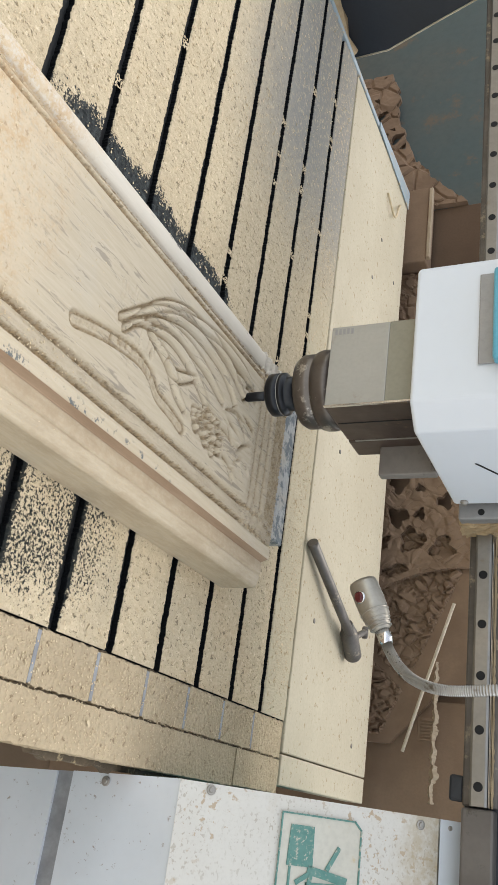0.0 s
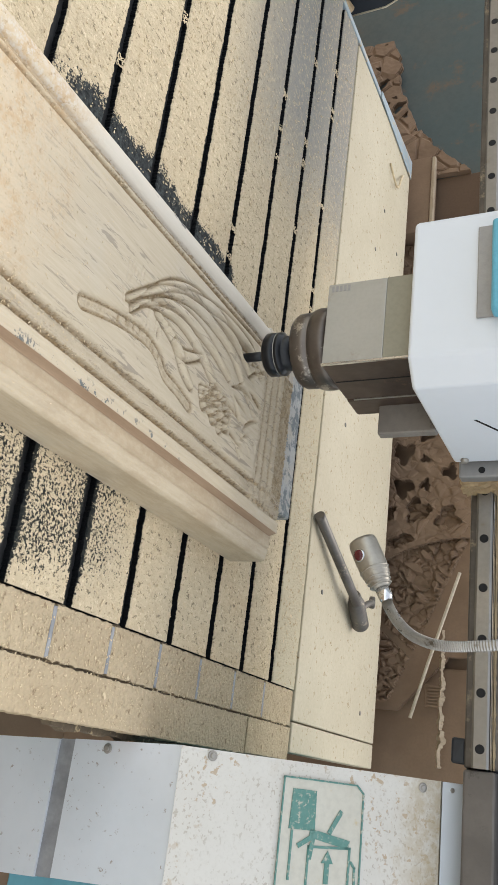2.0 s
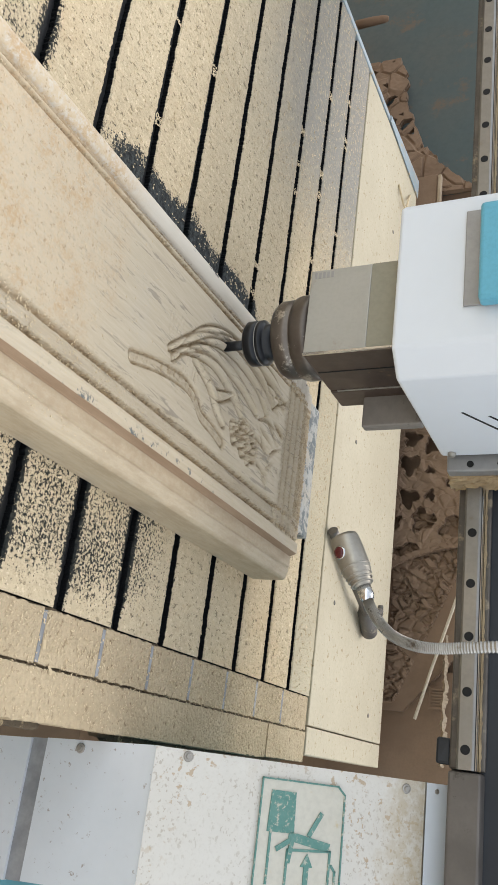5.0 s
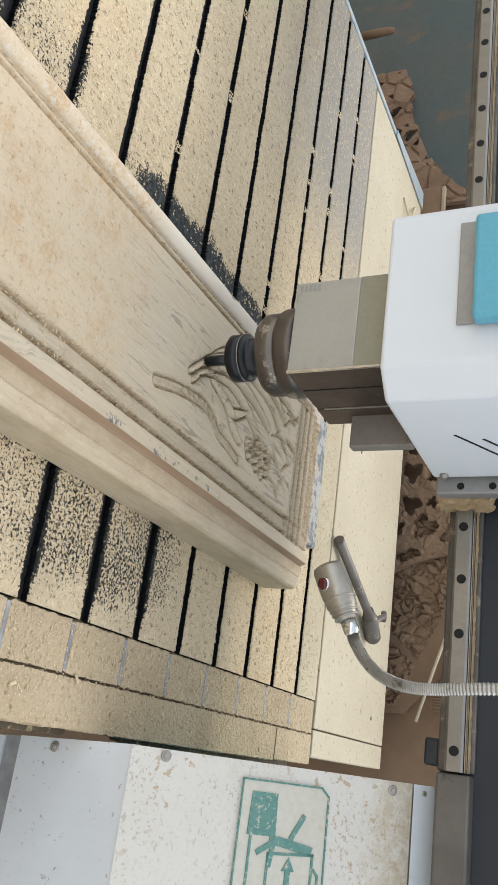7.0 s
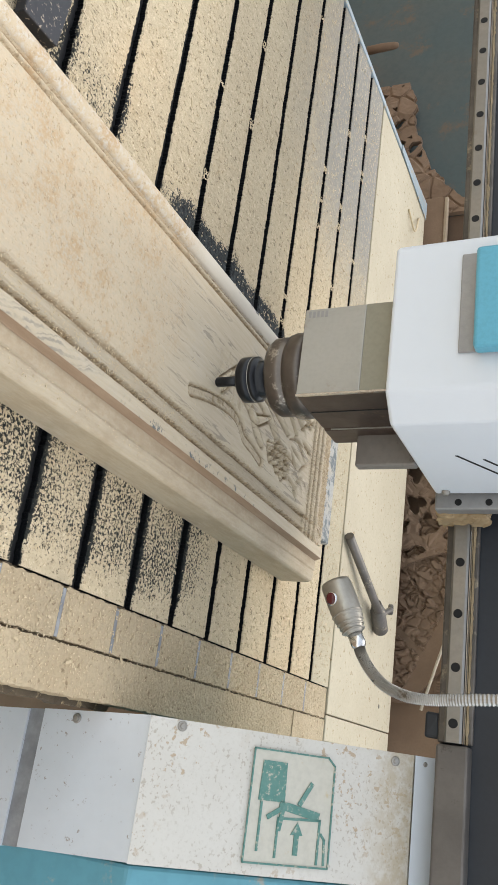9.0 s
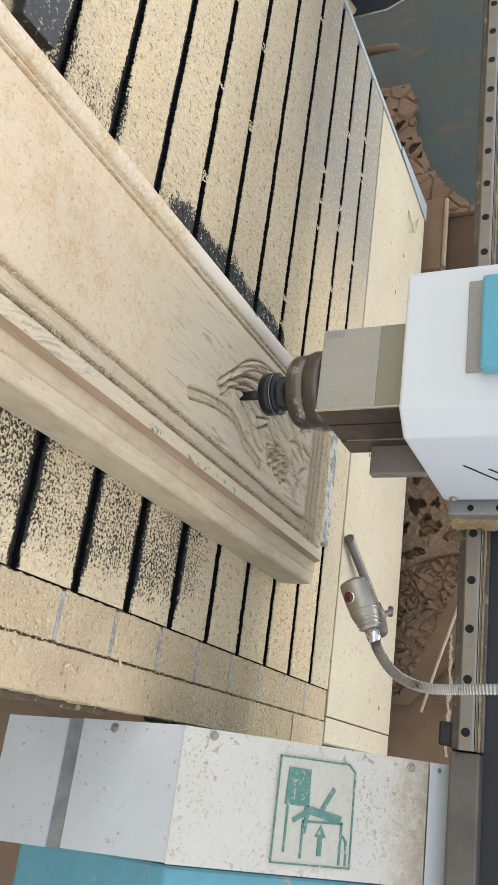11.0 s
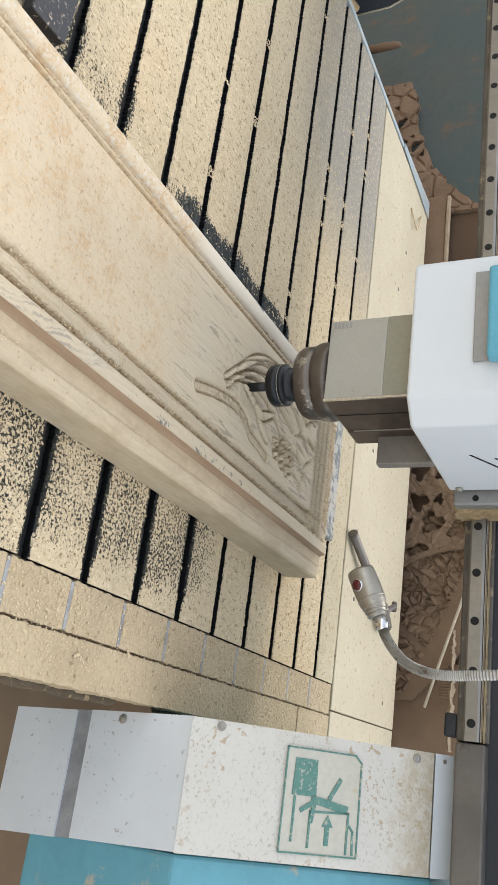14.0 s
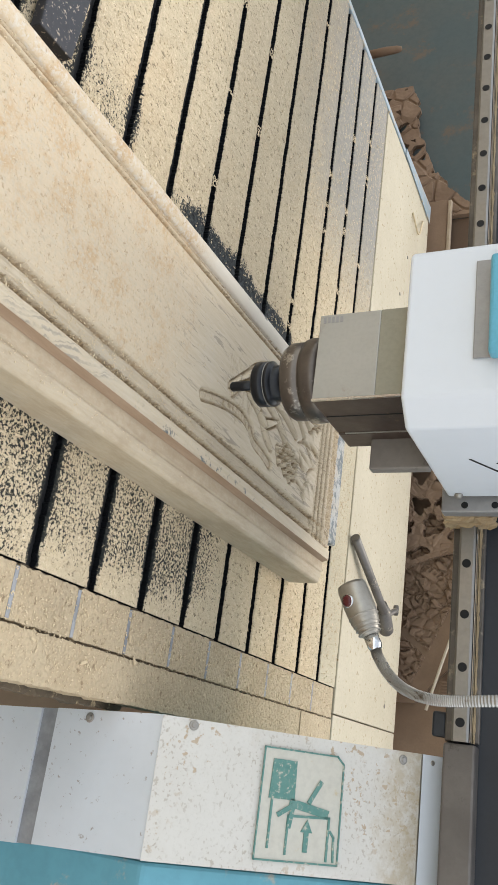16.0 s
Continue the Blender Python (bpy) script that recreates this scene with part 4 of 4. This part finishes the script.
for line in ([(0.137, 0.130), (0.137, 0.193), (0.145, 0.199), (0.250, 0.200), (0.251, 0.130), (0.137, 0.130)], [(0.19, 0.140), (0.238, 0.140)], [(0.243, 0.155), (0.205, 0.155), (0.203, 0.190), (0.246, 0.190)], [(0.217, 0.192), (0.222, 0.195), (0.246, 0.196)]):
    bars += [slope_piece(p, 0.0026) for p in stroke(line, 0.0018 if len(line) == 6 else 0.0026)]
part("printed_outline", join(*bars), "green", sign, "thin green printed lines")
part("printed_block", slope_piece([(0.148, 0.138), (0.148, 0.158), (0.189, 0.159), (0.189, 0.137)], 0.0026), "green", sign, "mottled green square")
for i, (line, w) in enumerate((([(0.192, 0.158), (0.199, 0.186)], 0.009), ([(0.188, 0.172), (0.168, 0.180)], 0.005), ([(0.194, 0.158), (0.204, 0.147)], 0.005), ([(0.196, 0.158), (0.215, 0.156)], 0.005))):
    part("printed_bar", slope_piece(stroke(line, w)[0], 0.0026 + 0.0002 * i), "green", sign, "green bar")
part("printed_arrow", join(slope_piece([(0.240, 0.1695), (0.240, 0.1735), (0.220, 0.1735), (0.220, 0.1765), (0.207, 0.1715), (0.220, 0.1665), (0.220, 0.1695)], 0.0026)), "green", sign, "green arrow")


def screw(parent, x, z, low=False):
    y, zz = (-0.4228, z) if low else on_slope(z, 0.0005)
    way = (0, -1, 0) if low else (0, -0.68, 0.73)
    w = part("washer", lathe([(0.0048, -0.0005), (0.0052, 0.0006), (0.0040, 0.0012)], (x, y, zz), way, 18), "steel", parent)
    part("screw", lathe([(0.0026, 0.0008), (0.0028, 0.0020), (0.0020, 0.0026)], (x, y, zz), way, 14), "steel", w)


for x, z in ((0.114, 0.24), (0.113, 0.266), (0.111, 0.069)):
    screw(gantry, x, z)
screw(gantry, 0.117, -0.042, True)
part("clip", rough_edge(box(0.056, 0.084, -0.190, -0.172, 0.264, 0.281, 0.003), 0.002), "black", gantry, "small black clip with a pale scratch")

# the far end frame
part("far_plate", prism([(0.016, -0.30), (0.016, 0.034), (-0.026, 0.157), (-0.065, 0.28), (-0.40, 0.28), (-0.50, -0.30)], -1.42, -1.40, "x"), "black", gantry, "black far end plate")
# a pale tube draws the highlight on the black plate's edge
part("far_edge_highlight", join(tube([Vector((-1.399, 0.018, -0.04)), Vector((-1.399, 0.018, 0.034)), Vector((-1.399, -0.024, 0.157)), Vector((-1.399, -0.063, 0.28))], 0.0018, 6)), "paperedge", gantry, "pale strip painting the plate's edge highlight")
bm = box(-1.395, -1.345, -0.30, -0.01, -0.07, -0.03)
bmesh.ops.subdivide_edges(bm, edges=bm.edges, cuts=7)
part("far_dust", rough_edge(bm, 0.012, 40, (1, 1, 1)), "dustcake", gantry, "clump of brown sawdust on the far end")

# ---- the carriage on the rail ----
car = thing("rail_carriage", (-0.271, -0.22, 0.3), "grey steel rail carriage with dust-caked wipers", "carriage")
part("plate", box(-0.40, -0.1725, -0.266, -0.248, 0.279, 0.60, 0.002), "grey", car)
part("slider", box(-0.38, -0.190, -0.247, -0.222, 0.276, 0.325, 0.003), "steel", car)
bm = box(-0.189, -0.169, -0.250, -0.210, 0.277, 0.334)
bmesh.ops.subdivide_edges(bm, edges=bm.edges, cuts=9, use_grid_fill=True)
part("wiper", rough_edge(rough_edge(bm, 0.004, 110, (1, 1, 1)), 0.0025, 320, (1, 1, 1)), "dustcake", car, "wiper caked with sawdust")
for z in (0.306, 0.340):
    part("hole", lathe([(0.004, 0), (0.004, 0.0008)], (-0.181, -0.2662, z), (0, -1, 0), 12), "slot", car)

# ---- the spindle head ----
AX, AY = -0.271, -0.428
spin = thing("spindle_head", (AX, AY, 0.06), "router spindle under a white sheet-metal cover", "spindle")
cover = part("cover", prism([(-0.368, -0.500), (-0.212, -0.500), (-0.188, -0.476), (-0.188, -0.274), (-0.384, -0.274), (-0.376, -0.492)], 0.2745, 0.66, "z", 0.004, 3), "white", spin, "white enamelled cover")
part("gasket", box(-0.351, -0.246, -0.503, -0.5005, 0.341, 0.62, 0.001), "grey", cover, "grey backing strip")
part("panel", box(-0.347, -0.242, -0.520, -0.5035, 0.357, 0.62, 0.004, 3), "tealpanel", cover, "teal plastic panel")


for k in range(3):
    y, z = -0.395 + 0.012 * k, 0.3205 + 0.025 * k
    part("louvre", prism([(y, z), (y + 0.06, z + 0.036), (y + 0.06, z + 0.0385), (y, z + 0.0025)], -0.1895, -0.1873, "x"), "slot", cover, "dark louvre slit")
part("screw", lathe([(0.0045, 0), (0.005, 0.002), (0.003, 0.005)], (-0.1882, -0.285, 0.289), (1, 0, 0), 14), "steel", cover)
body = part("spindle_body", box(-0.321, -0.222, -0.480, -0.395, 0.1765, 0.30, 0.003), "rust", spin, "browned steel spindle housing")
part("front_plate", box(-0.320, -0.2235, -0.4822, -0.4796, 0.178, 0.2435, 0.001), "plate", body, "brushed grey front plate")
part("tape", box(-0.320, -0.2235, -0.4818, -0.4796, 0.2437, 0.2742), "tape", body, "olive band")
part("rear_line", box(-0.2222, -0.2212, -0.3962, -0.3942, 0.186, 0.2742), "steel", body, "bright worn seam")
part("side_groove", box(-0.2222, -0.2214, -0.4412, -0.4398, 0.180, 0.2742), "slot", body, "dark groove")
part("edge_strip", box(-0.2238, -0.2215, -0.4826, -0.4798, 0.1775, 0.2742), "polished", body, "bright worn edge")
part("etched_mark", join(*[box(-0.317, -0.310, -0.4826, -0.4821, 0.182 + 0.0045 * k, 0.185 + 0.0045 * k) for k in range(5)]), "grey", body, "faint etched characters")
part("rear_housing", box(-0.318, -0.222, -0.393, -0.352, 0.176, 0.30, 0.003), "rust", spin)
part("mount_block", box(-0.318, -0.187, -0.374, -0.360, 0.209, 0.275, 0.002), "block", spin, "grey mounting block")
part("end_flange", lathe([(0.033, 0.1285), (0.0395, 0.1305), (0.0432, 0.136), (0.0435, 0.148), (0.0415, 0.1505), (0.0415, 0.1525), (0.0455, 0.154), (0.047, 0.159), (0.047, 0.166), (0.045, 0.1775)], (AX, AY, 0), (0, 0, 1), 44), "flange", spin, "rust-brown end flange")
nut = part("collet_nut", lathe([(0.013, 0.0879), (0.022, 0.0883), (0.0255, 0.0915), (0.0255, 0.1032), (0.0245, 0.1035), (0.0245, 0.1046), (0.0255, 0.1051), (0.0255, 0.1090), (0.0215, 0.1113), (0.0205, 0.1133), (0.0205, 0.1285)], (AX, AY, 0), n=40), "nut", spin, "black oxide collet nut")
part("nut_ring", lathe([(0.0252, 0.1037), (0.0252, 0.1045)], (AX, AY, 0), n=40), "steel", nut, "bright ring")
part("cutter", lathe([(0.0042, 0.0550), (0.0057, 0.0570), (0.0057, 0.092)], (AX, AY, 0), n=18), "nut", spin, "dark cutter bit")

# ---- the work lamp ----
lamp = thing("work_lamp", (-0.03, -0.42, 0.21), "nickel gooseneck work lamp with red lens, switched off", "lamp")
la, lb = Vector((-0.050, -0.42, 0.216)), Vector((-0.001, -0.42, 0.2405))
ld = (lb - la).normalized()
ll = (lb - la).length
part("head", lathe([(0.007, 0), (0.014, 0.0015), (0.0148, 0.005), (0.0151, 0.02), (0.0148, ll * 0.55), (0.0138, ll * 0.72), (0.0098, ll * 0.93), (0.0075, ll)], la, ld, 28), "lampmetal", lamp)
for k in range(5):
    part("rib", lathe([(0.0144 - 0.0009 * k, 0), (0.0152 - 0.0009 * k, 0.0008), (0.0144 - 0.0009 * k, 0.0016)], la + ld * (ll * 0.62 + 0.0042 * k), ld, 28), "lampmetal", lamp)
side = Vector((0.15, -0.9, -0.42))
side = (side - side.dot(ld) * ld).normalized()
lens = part("lens_ring", lathe([(0.0066, 0.008), (0.0066, 0.0150), (0.0058, 0.0155)], la + ld * ll * 0.34, side, 22), "polished", lamp)
part("lens", lathe([(0.0055, 0.010), (0.0055, 0.0164), (0.0034, 0.0176), (0.001, 0.0180)], la + ld * ll * 0.34, side, 18), "red", lens, "dark red lens")
part("ferrule", lathe([(0.0072, 0), (0.0072, 0.010), (0.0055, 0.014)], lb, ld, 20), "polished", lamp)
neck = spline([lb + ld * 0.01, Vector((0.018, -0.42, 0.249)), Vector((0.034, -0.42, 0.261)), Vector((0.046, -0.42, 0.278)), Vector((0.052, -0.42, 0.306)), Vector((0.048, -0.42, 0.356)), Vector((0.038, -0.42, 0.45)), Vector((0.0, -0.42, 0.56)), Vector((-0.10, -0.42, 0.62)), Vector((-0.19, -0.42, 0.62))], 44)
part("gooseneck", tube(neck, 0.0045, 14, 0.0010), "neckmetal", lamp, "ribbed flexible metal neck")


# ---- what moves ----
DRIVE = [
    (0, -0.0530, 0.1460, 0.0005),
    (0.5, -0.0450, 0.1660, 0.0005),
    (1, -0.0480, 0.1600, 0.0005),
    (1.5, -0.0540, 0.1380, 0.0005),
    (2, -0.0600, 0.1180, 0.0005),
    (2.5, -0.0610, 0.0940, 0.0015),
    (3, -0.0640, 0.0740, 0.0005),
    (3.5, -0.0630, 0.0520, 0.0005),
    (4, -0.0630, 0.0320, -0.0005),
    (6.5, -0.0330, -0.0740, 0.0015),
    (7, -0.0220, -0.0940, 0.0025),
    (7.5, -0.0110, -0.1120, 0.0025),
    (8, 0.0000, -0.1260, 0.0005),
    (8.5, 0.0060, -0.1300, 0.0165),
    (9, 0.0120, -0.1360, 0.0065),
    (11.5, -0.0110, -0.0380, -0.0005),
    (12, -0.0050, -0.0180, 0.0005),
    (12.5, 0.0010, 0.0020, -0.0005),
    (13, -0.0050, -0.0200, 0.0005),
    (13.5, -0.0080, -0.0420, 0.0015),
    (14, -0.0120, -0.0600, 0.0005),
    (14.5, -0.0080, -0.0840, 0.0005),
    (15, -0.0030, -0.1040, 0.0005),
    (15.5, 0.0070, -0.1260, 0.0015),
    (16, 0.0130, -0.1380, 0.0135),
]


def motions():
    """The gantry runs along the bed, the head along the gantry."""
    walk(gantry, [(t, pose(0, g, 0)) for t, x, g, z in DRIVE])
    walk(car, [(t, pose(-0.271 + x, -0.22 + g, 0.3)) for t, x, g, z in DRIVE])
    walk(spin, [(t, pose(AX + x, AY + g, 0.06 + z)) for t, x, g, z in DRIVE])
    walk(lamp, [(t, pose(-0.03 + x, -0.42 + g, 0.21 + z)) for t, x, g, z in DRIVE])


motions()
